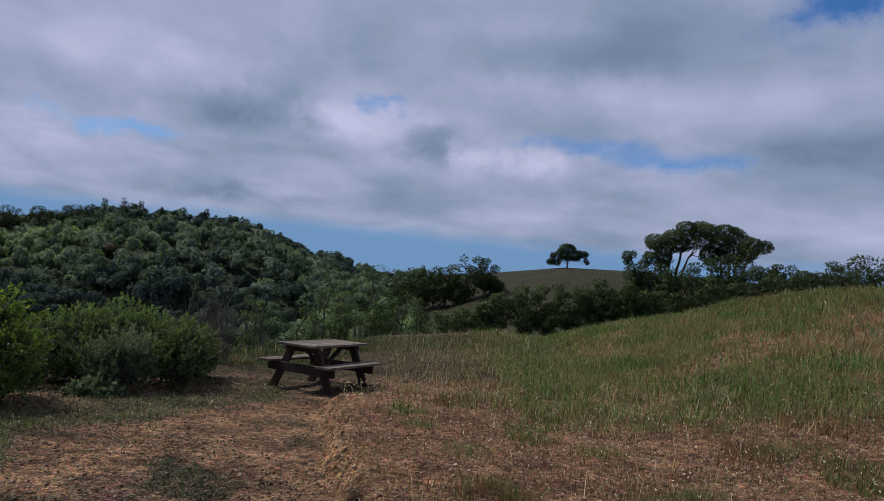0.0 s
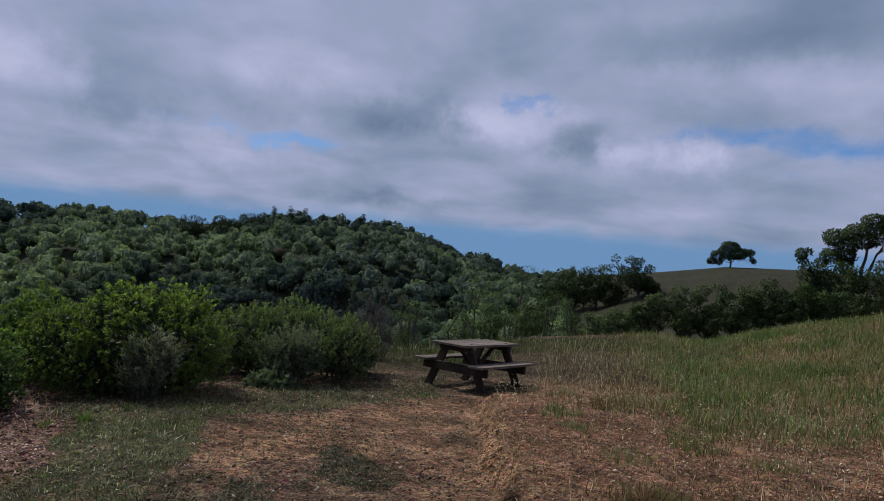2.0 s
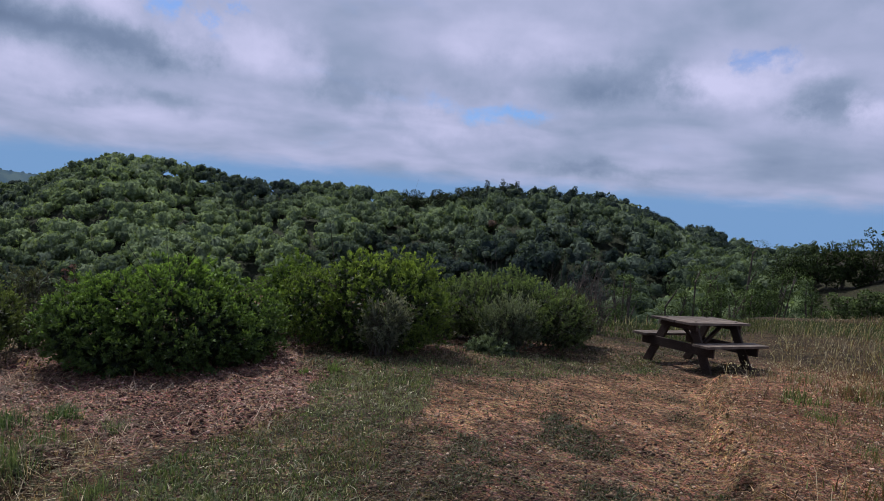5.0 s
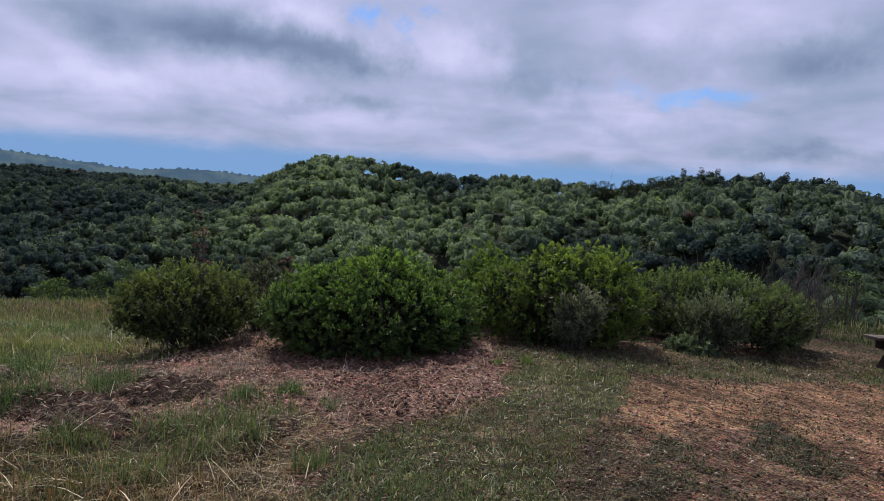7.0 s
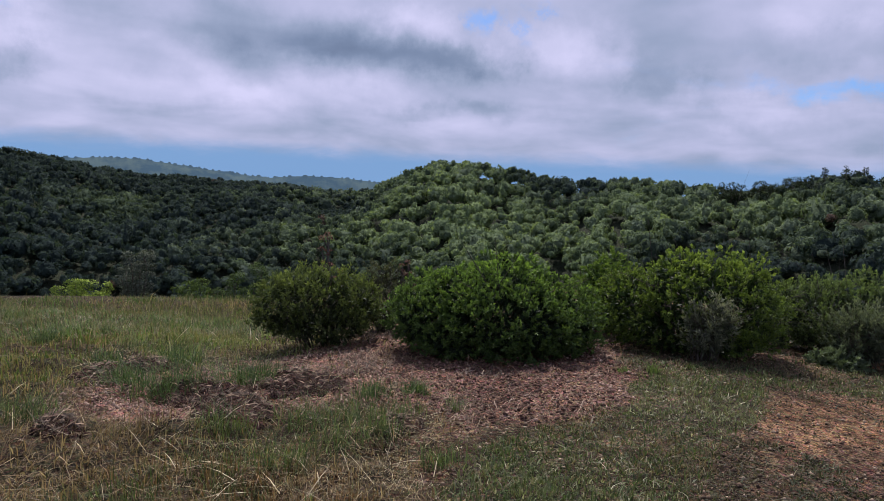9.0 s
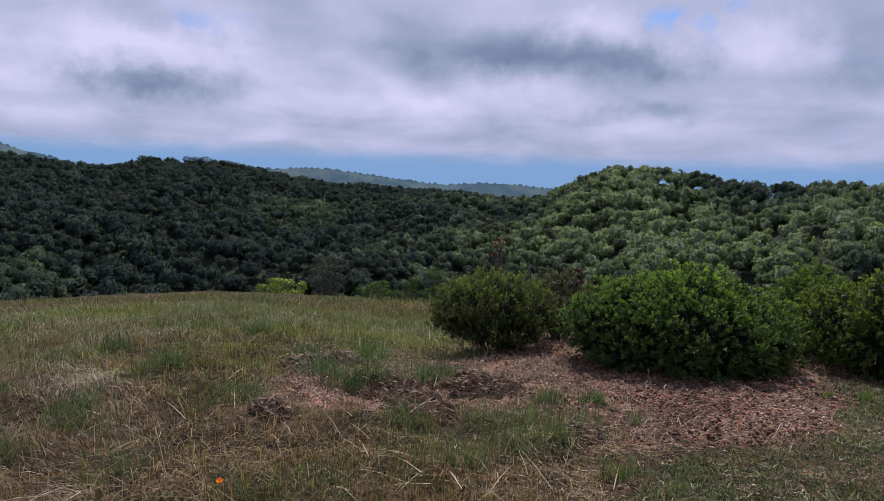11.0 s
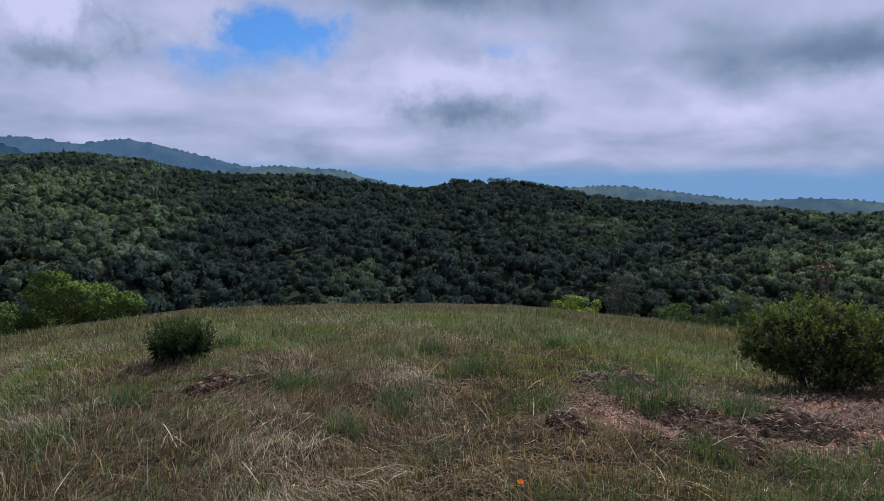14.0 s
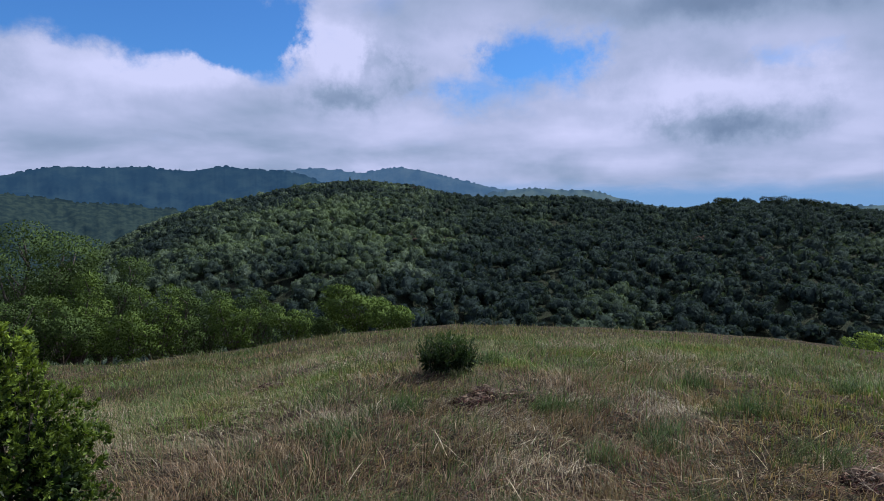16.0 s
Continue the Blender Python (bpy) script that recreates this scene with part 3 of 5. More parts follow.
def bush(label, az, d, lobes, n, leaf, low, high, seed, stem_count=14, skew=1.0, spread=0.8, name="shrub", twiggy=0, open_base=0.0, sprig=2.2, clump=(0.08, 0.20), upright=0.45):
    """A shrub of leafy sprigs; lobes are ovals round its foot: x to the right and y away as seen from the knoll's middle."""
    rng = np.random.default_rng(seed)
    x, y = place_at(az, d)
    thing = tagged(new(name), label, "shrub")
    thing.matrix_world = pose(float(x), float(y), float(land(np.array(x), np.array(y))) - 0.02, 0, 0, az)
    lobes = np.array(lobes, float)
    small = []
    for l in lobes:
        for u in unit(rng, 46):
            r = rng.uniform(*clump)
            small.append((*(l[:3] + u * l[3:] * rng.uniform(0.80, 1.07)), *(np.array((1, 1, 1.05)) * l[3:].mean() * r)))
    heap = np.concatenate([lobes * (1, 1, 1, 0.9, 0.9, 0.9), small])
    top = (lobes[:, 2] + lobes[:, 5]).max()
    m = n // 20
    root, out = lobed(rng, heap, m, 0.3)
    if open_base:
        low_down = root[:, 2] < open_base * rng.random(m) ** 0.6
        root[low_down] = root[low_down] * (0.7, 0.7, 1) + (0, 0, open_base * 0.8)
    way = out * 0.8 + np.array((0, 0, upright)) + 0.35 * unit(rng, m)
    way /= np.linalg.norm(way, axis=1, keepdims=True)
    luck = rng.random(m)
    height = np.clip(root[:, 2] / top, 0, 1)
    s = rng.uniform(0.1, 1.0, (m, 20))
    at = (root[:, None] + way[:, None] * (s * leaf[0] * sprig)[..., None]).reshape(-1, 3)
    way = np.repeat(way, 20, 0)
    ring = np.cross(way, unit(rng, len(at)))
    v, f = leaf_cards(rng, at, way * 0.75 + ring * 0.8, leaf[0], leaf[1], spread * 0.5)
    # Lime young tips; the height term paints a sunlit top into the pigment.
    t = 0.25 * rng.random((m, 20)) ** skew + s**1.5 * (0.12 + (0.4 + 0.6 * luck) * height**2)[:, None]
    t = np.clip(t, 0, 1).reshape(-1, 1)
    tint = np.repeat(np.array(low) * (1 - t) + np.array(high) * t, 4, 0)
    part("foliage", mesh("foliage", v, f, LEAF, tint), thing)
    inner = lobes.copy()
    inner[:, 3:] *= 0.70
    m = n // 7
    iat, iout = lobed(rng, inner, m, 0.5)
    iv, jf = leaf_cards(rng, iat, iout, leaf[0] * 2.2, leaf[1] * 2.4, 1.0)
    # The darkened tint paints shade into the gaps between the outer sprigs.
    part("inner_foliage", mesh("inner_foliage", iv, jf, LEAF, pigment(rng, m, np.array(low) * 0.5, np.array(low) * 0.9)), thing, "inner leaves, tinted dark for the shade within")
    reach = (np.abs(lobes[:, 0]) + lobes[:, 3]).max(), (np.abs(lobes[:, 1]) + lobes[:, 4]).max()
    sv, sf = stems(rng, reach, top * 0.9, stem_count, 0.010 * top + 0.003)
    part("stem", mesh("stem", sv, sf, BARK), thing, "grey-brown woody stems")
    if twiggy:
        tv, tf = stems(rng, (reach[0] * 1.05, reach[1]), top * 1.05, twiggy, 0.004, start=0.5)
        part("twig", mesh("twig", tv, tf, BARK), thing, "bare grey outer twigs")
    return thing


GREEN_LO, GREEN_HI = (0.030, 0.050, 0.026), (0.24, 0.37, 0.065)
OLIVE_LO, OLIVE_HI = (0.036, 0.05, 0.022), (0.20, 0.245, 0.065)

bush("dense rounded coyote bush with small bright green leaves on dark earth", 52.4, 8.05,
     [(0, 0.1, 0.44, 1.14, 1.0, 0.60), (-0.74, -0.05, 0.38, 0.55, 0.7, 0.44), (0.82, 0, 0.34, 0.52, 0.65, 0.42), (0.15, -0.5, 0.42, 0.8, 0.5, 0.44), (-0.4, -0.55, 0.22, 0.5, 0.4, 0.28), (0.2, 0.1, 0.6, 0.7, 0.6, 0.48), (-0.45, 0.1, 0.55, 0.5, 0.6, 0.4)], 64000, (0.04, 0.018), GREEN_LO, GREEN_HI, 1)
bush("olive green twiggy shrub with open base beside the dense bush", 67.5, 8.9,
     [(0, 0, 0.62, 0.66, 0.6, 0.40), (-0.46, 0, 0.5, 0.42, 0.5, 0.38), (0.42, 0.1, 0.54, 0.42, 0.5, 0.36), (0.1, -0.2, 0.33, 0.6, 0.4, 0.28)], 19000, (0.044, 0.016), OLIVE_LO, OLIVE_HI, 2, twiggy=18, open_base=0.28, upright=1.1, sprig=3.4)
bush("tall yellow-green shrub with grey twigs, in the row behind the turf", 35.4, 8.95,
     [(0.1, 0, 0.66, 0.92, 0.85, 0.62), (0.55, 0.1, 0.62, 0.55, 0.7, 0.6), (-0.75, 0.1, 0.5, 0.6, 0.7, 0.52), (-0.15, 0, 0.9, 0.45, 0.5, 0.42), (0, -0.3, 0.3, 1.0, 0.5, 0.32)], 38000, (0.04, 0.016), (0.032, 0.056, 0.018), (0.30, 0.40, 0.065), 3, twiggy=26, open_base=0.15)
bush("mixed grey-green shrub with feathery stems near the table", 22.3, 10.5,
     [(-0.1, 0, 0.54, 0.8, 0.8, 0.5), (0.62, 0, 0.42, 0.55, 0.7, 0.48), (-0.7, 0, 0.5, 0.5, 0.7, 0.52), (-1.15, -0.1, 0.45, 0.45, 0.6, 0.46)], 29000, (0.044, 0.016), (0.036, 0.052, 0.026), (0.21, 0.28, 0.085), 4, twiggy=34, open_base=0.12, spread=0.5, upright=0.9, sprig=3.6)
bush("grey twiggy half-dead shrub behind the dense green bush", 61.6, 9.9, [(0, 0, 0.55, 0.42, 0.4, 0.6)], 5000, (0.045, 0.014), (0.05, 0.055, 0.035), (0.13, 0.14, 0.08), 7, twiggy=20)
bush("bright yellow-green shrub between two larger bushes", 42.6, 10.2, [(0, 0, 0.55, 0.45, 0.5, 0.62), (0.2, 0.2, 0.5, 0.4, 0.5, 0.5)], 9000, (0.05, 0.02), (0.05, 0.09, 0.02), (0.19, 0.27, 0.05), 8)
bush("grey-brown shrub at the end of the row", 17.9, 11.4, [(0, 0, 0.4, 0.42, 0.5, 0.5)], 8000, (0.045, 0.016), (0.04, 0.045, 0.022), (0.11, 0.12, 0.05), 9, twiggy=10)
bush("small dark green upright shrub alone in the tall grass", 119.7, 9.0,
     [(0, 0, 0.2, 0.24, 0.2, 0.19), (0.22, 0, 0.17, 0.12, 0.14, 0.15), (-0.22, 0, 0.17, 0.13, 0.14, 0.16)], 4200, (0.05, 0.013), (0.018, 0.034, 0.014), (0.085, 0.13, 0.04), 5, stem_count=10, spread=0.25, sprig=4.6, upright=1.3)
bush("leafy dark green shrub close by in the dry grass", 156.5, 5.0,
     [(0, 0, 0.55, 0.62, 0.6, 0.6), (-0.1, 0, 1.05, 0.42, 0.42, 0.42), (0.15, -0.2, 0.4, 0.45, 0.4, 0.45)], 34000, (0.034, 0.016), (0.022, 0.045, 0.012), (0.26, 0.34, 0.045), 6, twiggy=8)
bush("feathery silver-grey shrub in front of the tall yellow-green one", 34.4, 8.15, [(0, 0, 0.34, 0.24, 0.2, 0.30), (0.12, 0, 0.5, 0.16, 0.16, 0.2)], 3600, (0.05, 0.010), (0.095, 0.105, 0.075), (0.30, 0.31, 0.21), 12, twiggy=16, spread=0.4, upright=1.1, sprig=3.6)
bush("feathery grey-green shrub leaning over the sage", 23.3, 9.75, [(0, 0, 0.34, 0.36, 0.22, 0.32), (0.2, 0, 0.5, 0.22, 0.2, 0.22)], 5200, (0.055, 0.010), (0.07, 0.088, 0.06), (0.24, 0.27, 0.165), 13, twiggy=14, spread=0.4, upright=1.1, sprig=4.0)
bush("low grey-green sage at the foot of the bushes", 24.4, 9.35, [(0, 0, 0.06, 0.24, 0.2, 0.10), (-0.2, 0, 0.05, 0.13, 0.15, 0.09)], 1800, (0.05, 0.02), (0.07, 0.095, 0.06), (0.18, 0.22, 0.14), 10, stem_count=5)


def crown_template(rng, n, lobes, size, fineness):
    """A lumpy crown: one closed skin over the lobes, with n small sprays of leaves on it; and a normal for each corner."""
    lobes = np.array(lobes, float)
    at, out = lobed(rng, lobes, n, 0.16)
    side = np.cross(out + 0.5 * unit(rng, n), unit(rng, n))
    side /= np.linalg.norm(side, axis=1, keepdims=True)
    other = np.cross(out + 0.4 * unit(rng, n), side)
    other /= np.linalg.norm(other, axis=1, keepdims=True)
    s = size * rng.uniform(0.5, 1.5, (n, 1))
    at = at * (0.97 + 0.06 * rng.random((n, 1)))
    v = np.stack([at + side * s, at - side * s * 0.6 + other * s * 0.8, at - side * s * 0.4 - other * s * 0.9], 1)
    face = np.cross(v[:, 1] - v[:, 0], v[:, 2] - v[:, 0])
    wrong = (face * out).sum(1) < 0
    v[wrong] = v[wrong][:, ::-1]
    core = bmesh.new()
    bmesh.ops.create_icosphere(core, subdivisions=fineness, radius=1)
    u = np.array([q.co for q in core.verts])
    cf = np.array([[q.index for q in f.verts] for f in core.faces])
    core.free()
    middle = lobes[:, :3].mean(0)
    reach, skin = np.full(len(u), 0.12), u.copy()
    for l in lobes:
        k = u / l[3:]
        p = (middle - l[:3]) / l[3:]
        a, b, c = (k * k).sum(1), k @ p, p @ p - 1
        hit = b * b - a * c
        r = np.where(hit > 0, (-b + np.sqrt(np.maximum(hit, 0))) / a, 0)
        better = r > reach
        reach = np.where(better, r, reach)
        skin = np.where(better[:, None], (k * r[:, None] + p) / l[3:], skin)
    skin /= np.linalg.norm(skin, axis=1, keepdims=True)
    cv = middle + u * (reach * rng.uniform(0.80, 0.93, len(u)))[:, None]
    out = np.concatenate([np.repeat((out + 0.3 * unit(rng, n) + (0, 0, 0.35))[:, None], 3, 1), (skin + 0.2 * unit(rng, len(u)) + (0, 0, 0.3))[cf]])
    return np.concatenate([v, cv[cf]]), out


def make_woods():
    """Closed oak woodland over the valley sides and ridges."""
    rng = np.random.default_rng(12)
    fine, kinds, plain = [], [], []
    for k in range(12):
        lobes = [(0, 0, 0.40, 0.70, 0.70, 0.45)]
        for _ in range(11):
            a, r = rng.uniform(0, 6.28), rng.uniform(0.15, 0.75)
            s = rng.uniform(0.24, 0.42)
            lobes.append((np.cos(a) * r, np.sin(a) * r, 0.95 - 0.75 * r * r + rng.uniform(-0.2, 0.08), s, s, s * 0.75))
        fine.append(crown_template(rng, 460, lobes, 0.085, 1))
        kinds.append(crown_template(rng, 230, lobes, 0.105, 1))
        plain.append(crown_template(rng, 140, lobes, 0.125, 1))
    cones = []
    for k in range(3):
        lobes = [(rng.normal() * 0.05, rng.normal() * 0.05, 0.4 + 0.24 * i, 0.42 - 0.045 * i, 0.42 - 0.045 * i, 0.2) for i in range(8)]
        cones.append(crown_template(rng, 220, lobes, 0.09, 1))
    count = 150000
    az = rng.uniform(-1, 160, count)
    far = np.interp(az, RIDGE[:, 0], RIDGE[:, 2])
    d = np.sqrt(rng.uniform(95**2, (far + 12) ** 2 + 0 * az))
    crest = rng.random(count) < 0.04
    d = np.where(crest, far + rng.uniform(-5, 3, count), d)
    ok = (rng.random(count) < (far**2 - 95**2) / 500**2) & (bare(az) < 0.5)
    az, d = az[ok], d[ok]
    x, y = place_at(az, d)
    taken, chosen = {}, []
    for k in range(len(x)):
        cell = 4.1
        key = (int(x[k] // cell), int(y[k] // cell))
        if key in taken:
            continue
        taken[key] = 1
        chosen.append(k)
    chosen = np.array(chosen)
    x, y, az, d = x[chosen], y[chosen], az[chosen], d[chosen]
    z = land(x, y)
    brow = np.max([(land(*place_at(az, q)) - EYE) / q for q in (8, 10, 12, 14, 16, 18, 20)], axis=0)
    seen = (z + 9 - EYE) / d > brow          # the valley floor below lies hidden behind the knoll
    x, y, az, d, z = x[seen], y[seen], az[seen], d[seen], z[seen]
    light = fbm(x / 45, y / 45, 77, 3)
    verts, tints, normals = [], [], []
    for k in range(len(x)):
        pine = rng.random() < 0.03 and az[k] > 12 and d[k] < np.interp(az[k], RIDGE[:, 0], RIDGE[:, 2]) - 25
        t, nm = cones[rng.integers(3)] if pine else (fine if d[k] < 140 else kinds if d[k] < 225 else plain)[rng.integers(12)]
        r = (1.5 + 3.8 * rng.random() ** 1.9) * (0.7 if pine else 1)
        a = rng.uniform(0, 6.28)
        turn = np.array(((np.cos(a), np.sin(a), 0), (-np.sin(a), np.cos(a), 0), (0, 0, 1.0)))
        tall = np.array((1, 1, rng.uniform(0.95, 1.35)))
        verts.append((t.reshape(-1, 3) @ turn) * tall * r + (x[k], y[k], z[k] + 6.5 * rng.uniform(0.75, 1.12) - 1.35 * r))
        normals.append(nm.reshape(-1, 3) @ turn)
        # Sun and cloud shadow on the hills go into each tree's tint.
        kind = hill_light(az[k], d[k])
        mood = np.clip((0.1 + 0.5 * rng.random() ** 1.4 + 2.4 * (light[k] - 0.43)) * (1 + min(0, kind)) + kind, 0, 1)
        # Both tones lean bluish: the valley's haze is mixed into the leaf colour.
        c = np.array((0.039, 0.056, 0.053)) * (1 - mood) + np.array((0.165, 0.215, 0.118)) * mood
        lot = rng.random()
        if lot < 0.0025:
            c = np.array((0.085, 0.062, 0.055))          # dead, red-brown
        elif lot < 0.16 and kind > -0.3:
            c = c * 0.5 + np.array((0.085, 0.105, 0.078))          # grey-green blue oak
        elif lot < 0.30:
            c = c * 0.5 + np.array((0.008, 0.014, 0.014))          # dark live oak
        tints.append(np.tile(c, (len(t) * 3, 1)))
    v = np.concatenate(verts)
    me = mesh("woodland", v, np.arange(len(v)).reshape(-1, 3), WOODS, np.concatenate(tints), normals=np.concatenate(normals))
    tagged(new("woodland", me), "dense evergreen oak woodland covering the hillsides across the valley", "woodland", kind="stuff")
    return len(x)


def hill_light(az, d):
    """Sunlit (+) and cloud-shaded (-) stretches of hillside, painted into the trees' pigment."""
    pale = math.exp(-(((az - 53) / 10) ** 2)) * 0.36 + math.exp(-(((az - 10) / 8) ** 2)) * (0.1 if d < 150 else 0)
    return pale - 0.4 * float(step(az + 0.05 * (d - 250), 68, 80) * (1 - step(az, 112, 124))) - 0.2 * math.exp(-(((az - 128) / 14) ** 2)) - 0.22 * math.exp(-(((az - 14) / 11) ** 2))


make_woods()


def oak(name, label, az, d, height, spread, seed, n=2500, leaf=0.3, low=(0.02, 0.035, 0.012), high=(0.08, 0.11, 0.03), bare_trunk=0.3, boughs=9, gap=0.5, sink=0.0, flat=0.7, crown=()):
    """A broad tree: trunk, boughs that fork, and many small clumps of leaves round their ends."""
    rng = np.random.default_rng(seed)
    x, y = place_at(az, d)
    thing = tagged(new(name), label, "tree")
    thing.matrix_world = pose(float(x), float(y), float(land(np.array(x), np.array(y))) - sink, 0, 0, az)
    fork = height * bare_trunk
    pieces = [tube([(0, 0, -0.3), (0.02 * spread, 0, fork * 0.5), (0, 0.02 * spread, fork)], np.array((1.25, 0.95, 0.85)) * height * 0.032, 7)]
    tips = []
    ends = sorted((np.array(l[:3]) * (spread, spread, height) for l in crown), key=lambda e: e[0])
    for k in range(0, len(ends), 3):          # a few heavy limbs, each forking towards its clumps of leaves
        some = ends[k:k + 3]
        foot, hub = np.array((0, 0, fork * 0.9)), np.mean(some, axis=0) * (0.6, 0.6, 1) * (1, 1, 0.86)
        t = np.linspace(0, 1, 7)[:, None]
        p = foot * (1 - t) + hub * t + rng.normal(size=(7, 3)) * 0.09 * spread * t * (1 - t) * 2 - np.array((0, 0, 0.12 * height)) * t * (1 - t)
        pieces.append(tube(p, height * 0.019 * np.linspace(1, 0.45, 7), 5))
        for e in some:
            for reach in (1.0, 0.8, 0.7):
                q = hub * (1 - t) + (e + rng.normal(size=3) * 0.14 * spread * (reach < 1)) * t + rng.normal(size=(7, 3)) * 0.06 * spread * t * (1 - t) * 2
                pieces.append(tube(q, height * 0.0085 * reach * np.linspace(1, 0.2, 7), 4))
    for k in range(0 if crown else boughs):
        a = 2 * np.pi * (k + rng.uniform(-0.3, 0.3)) / boughs
        r = spread * rng.uniform(0.35, 0.9)
        end = np.array((np.cos(a) * r, np.sin(a) * r, fork + (height - fork) * rng.uniform(0.62 if bare_trunk > 0.2 else 0.4, 0.96) * np.sqrt(max(0.1, 1 - flat * (r / spread) ** 2))))
        t = np.linspace(0, 1, 6)[:, None]
        p = np.array((0, 0, fork * 0.9)) * (1 - t) + end * t + rng.normal(size=(6, 3)) * 0.08 * spread * t * (1 - t) * 2
        pieces.append(tube(p, height * 0.018 * np.linspace(1, 0.25, 6), 4))
        tips.append(end)
        for _ in range(4):
            s = rng.integers(2, 6)
            e = p[s] + rng.normal(size=3) * spread * np.array((0.22, 0.22, 0.14)) + (0, 0, 0.08 * height)
            e[2] = min(e[2], height * 0.95)
            q = p[s] * (1 - t[:4] * 5 / 3) + e * t[:4] * 5 / 3
            pieces.append(tube(q, height * 0.007 * np.linspace(1, 0.3, 4), 3))
            tips.append(e)
    v, f = joined(pieces)
    part("trunk", mesh("trunk", v, f, BARK), thing, "dark branching trunk")
    size = gap * spread * 0.42
    lobes = [np.array(l) * (spread, spread, height, spread * 0.9, spread * 0.9, height) + 0.12 * spread * np.array((*rng.normal(size=3), 0, 0, 0)) for l in crown for _ in range(2)] or [(*e, size * rng.uniform(0.6, 1.2), size * rng.uniform(0.6, 1.2), size * rng.uniform(0.4, 0.75)) for e in tips]
    at, out = lobed(rng, lobes, n, 0.6)
    lv, lf = leaf_cards(rng, at, out * 0.6 + (0, 0, 0.2), leaf, leaf * 0.6, 1.0)
    middle = np.array((0, 0, height * 0.5))
    normals = np.repeat(out + 0.4 * (at - middle) / spread + 0.2 * unit(rng, n), 4, 0)
    part("crown", mesh("crown", lv, lf, OAK_LEAF, pigment(rng, n, low, high), normals=normals), thing)
    return thing


def tree(label, az, d, top, wide, seed, n=2000, **more):
    """An oak whose crown reaches the height top and is wide across, both in degrees as seen from the knoll."""
    x, y = place_at(az, d)
    height = (EYE + d * math.tan(radians(top)) - float(land(np.array(x), np.array(y)))) * 1.1
    more["leaf"] = more.get("leaf", 0.3) * 0.72
    return oak("oak_tree", label, az, d, height, d * math.tan(radians(wide / 2)), seed, n=int(1.35 * n), **more)


DARK_LO, DARK_HI = (0.014, 0.024, 0.012), (0.05, 0.07, 0.025)
MID_LO, MID_HI = (0.034, 0.054, 0.018), (0.078, 0.118, 0.034)
PALE_LO, PALE_HI = (0.042, 0.07, 0.018), (0.115, 0.165, 0.038)
LONE_CROWN = [(-0.05, 0.0, 0.74, 0.44, 0.5, 0.20), (-0.40, 0.1, 0.56, 0.38, 0.5, 0.20), (-0.68, 0.0, 0.36, 0.32, 0.4, 0.19), (-0.86, 0.1, 0.20, 0.16, 0.3, 0.12), (-0.46, -0.1, 0.24, 0.20, 0.3, 0.12), (0.34, 0.0, 0.60, 0.38, 0.45, 0.17), (0.66, 0.05, 0.44, 0.26, 0.35, 0.13),
              (0.92, 0.0, 0.29, 0.12, 0.2, 0.09), (0.1, 0.4, 0.6, 0.35, 0.4, 0.2)]
tree("lone dark spreading oak on the crest of the grassy hill", -13.05, 236, 2.25, 3.3, 21, n=7000, leaf=0.6, low=DARK_LO, high=DARK_HI, bare_trunk=0.25, gap=0.95, flat=0.75, boughs=10, crown=LONE_CROWN)
LEANING_CROWN = [(-0.57, -0.62, 0.70, 0.27, 0.4, 0.046), (-0.43, -0.12, 0.80, 0.3, 0.46, 0.055), (-0.1, 0.38, 0.85, 0.34, 0.5, 0.051), (0.22, -0.5, 0.89, 0.34, 0.5, 0.051), (0.52, 0.0, 0.91, 0.34, 0.5, 0.059), (0.71, 0.5, 0.83, 0.3, 0.46, 0.063),
                 (-0.13, -0.38, 0.73, 0.3, 0.46, 0.038), (0.25, 0.12, 0.80, 0.34, 0.5, 0.046), (-0.65, 0.62, 0.64, 0.2, 0.3, 0.028), (-0.24, -0.25, 0.64, 0.23, 0.34, 0.028)]
DOMED_CROWN = [(-0.45, -0.62, 0.89, 0.34, 0.5, 0.059), (-0.1, -0.12, 0.90, 0.38, 0.57, 0.054), (0.27, 0.38, 0.88, 0.38, 0.57, 0.059), (0.64, -0.5, 0.81, 0.38, 0.57, 0.063), (0.83, 0.0, 0.76, 0.26, 0.38, 0.05), (0.08, 0.5, 0.79, 0.43, 0.64, 0.068),
               (-0.27, -0.38, 0.76, 0.38, 0.57, 0.068), (0.46, 0.12, 0.73, 0.38, 0.57, 0.063), (0.12, 0.62, 0.67, 0.5, 0.77, 0.068), (-0.46, -0.25, 0.70, 0.34, 0.5, 0.063)]
for az, top, wide, seed, shape in ((-21.6, 4.15, 5.6, 22, LEANING_CROWN), (-25.8, 4.5, 5.0, 23, DOMED_CROWN)):
    tree("open-crowned dark oak with bare lower boughs at the meadow's edge", az, 66, top, wide, seed, n=8500, leaf=0.25, low=DARK_LO, high=DARK_HI, boughs=10, bare_trunk=0.36, crown=shape)
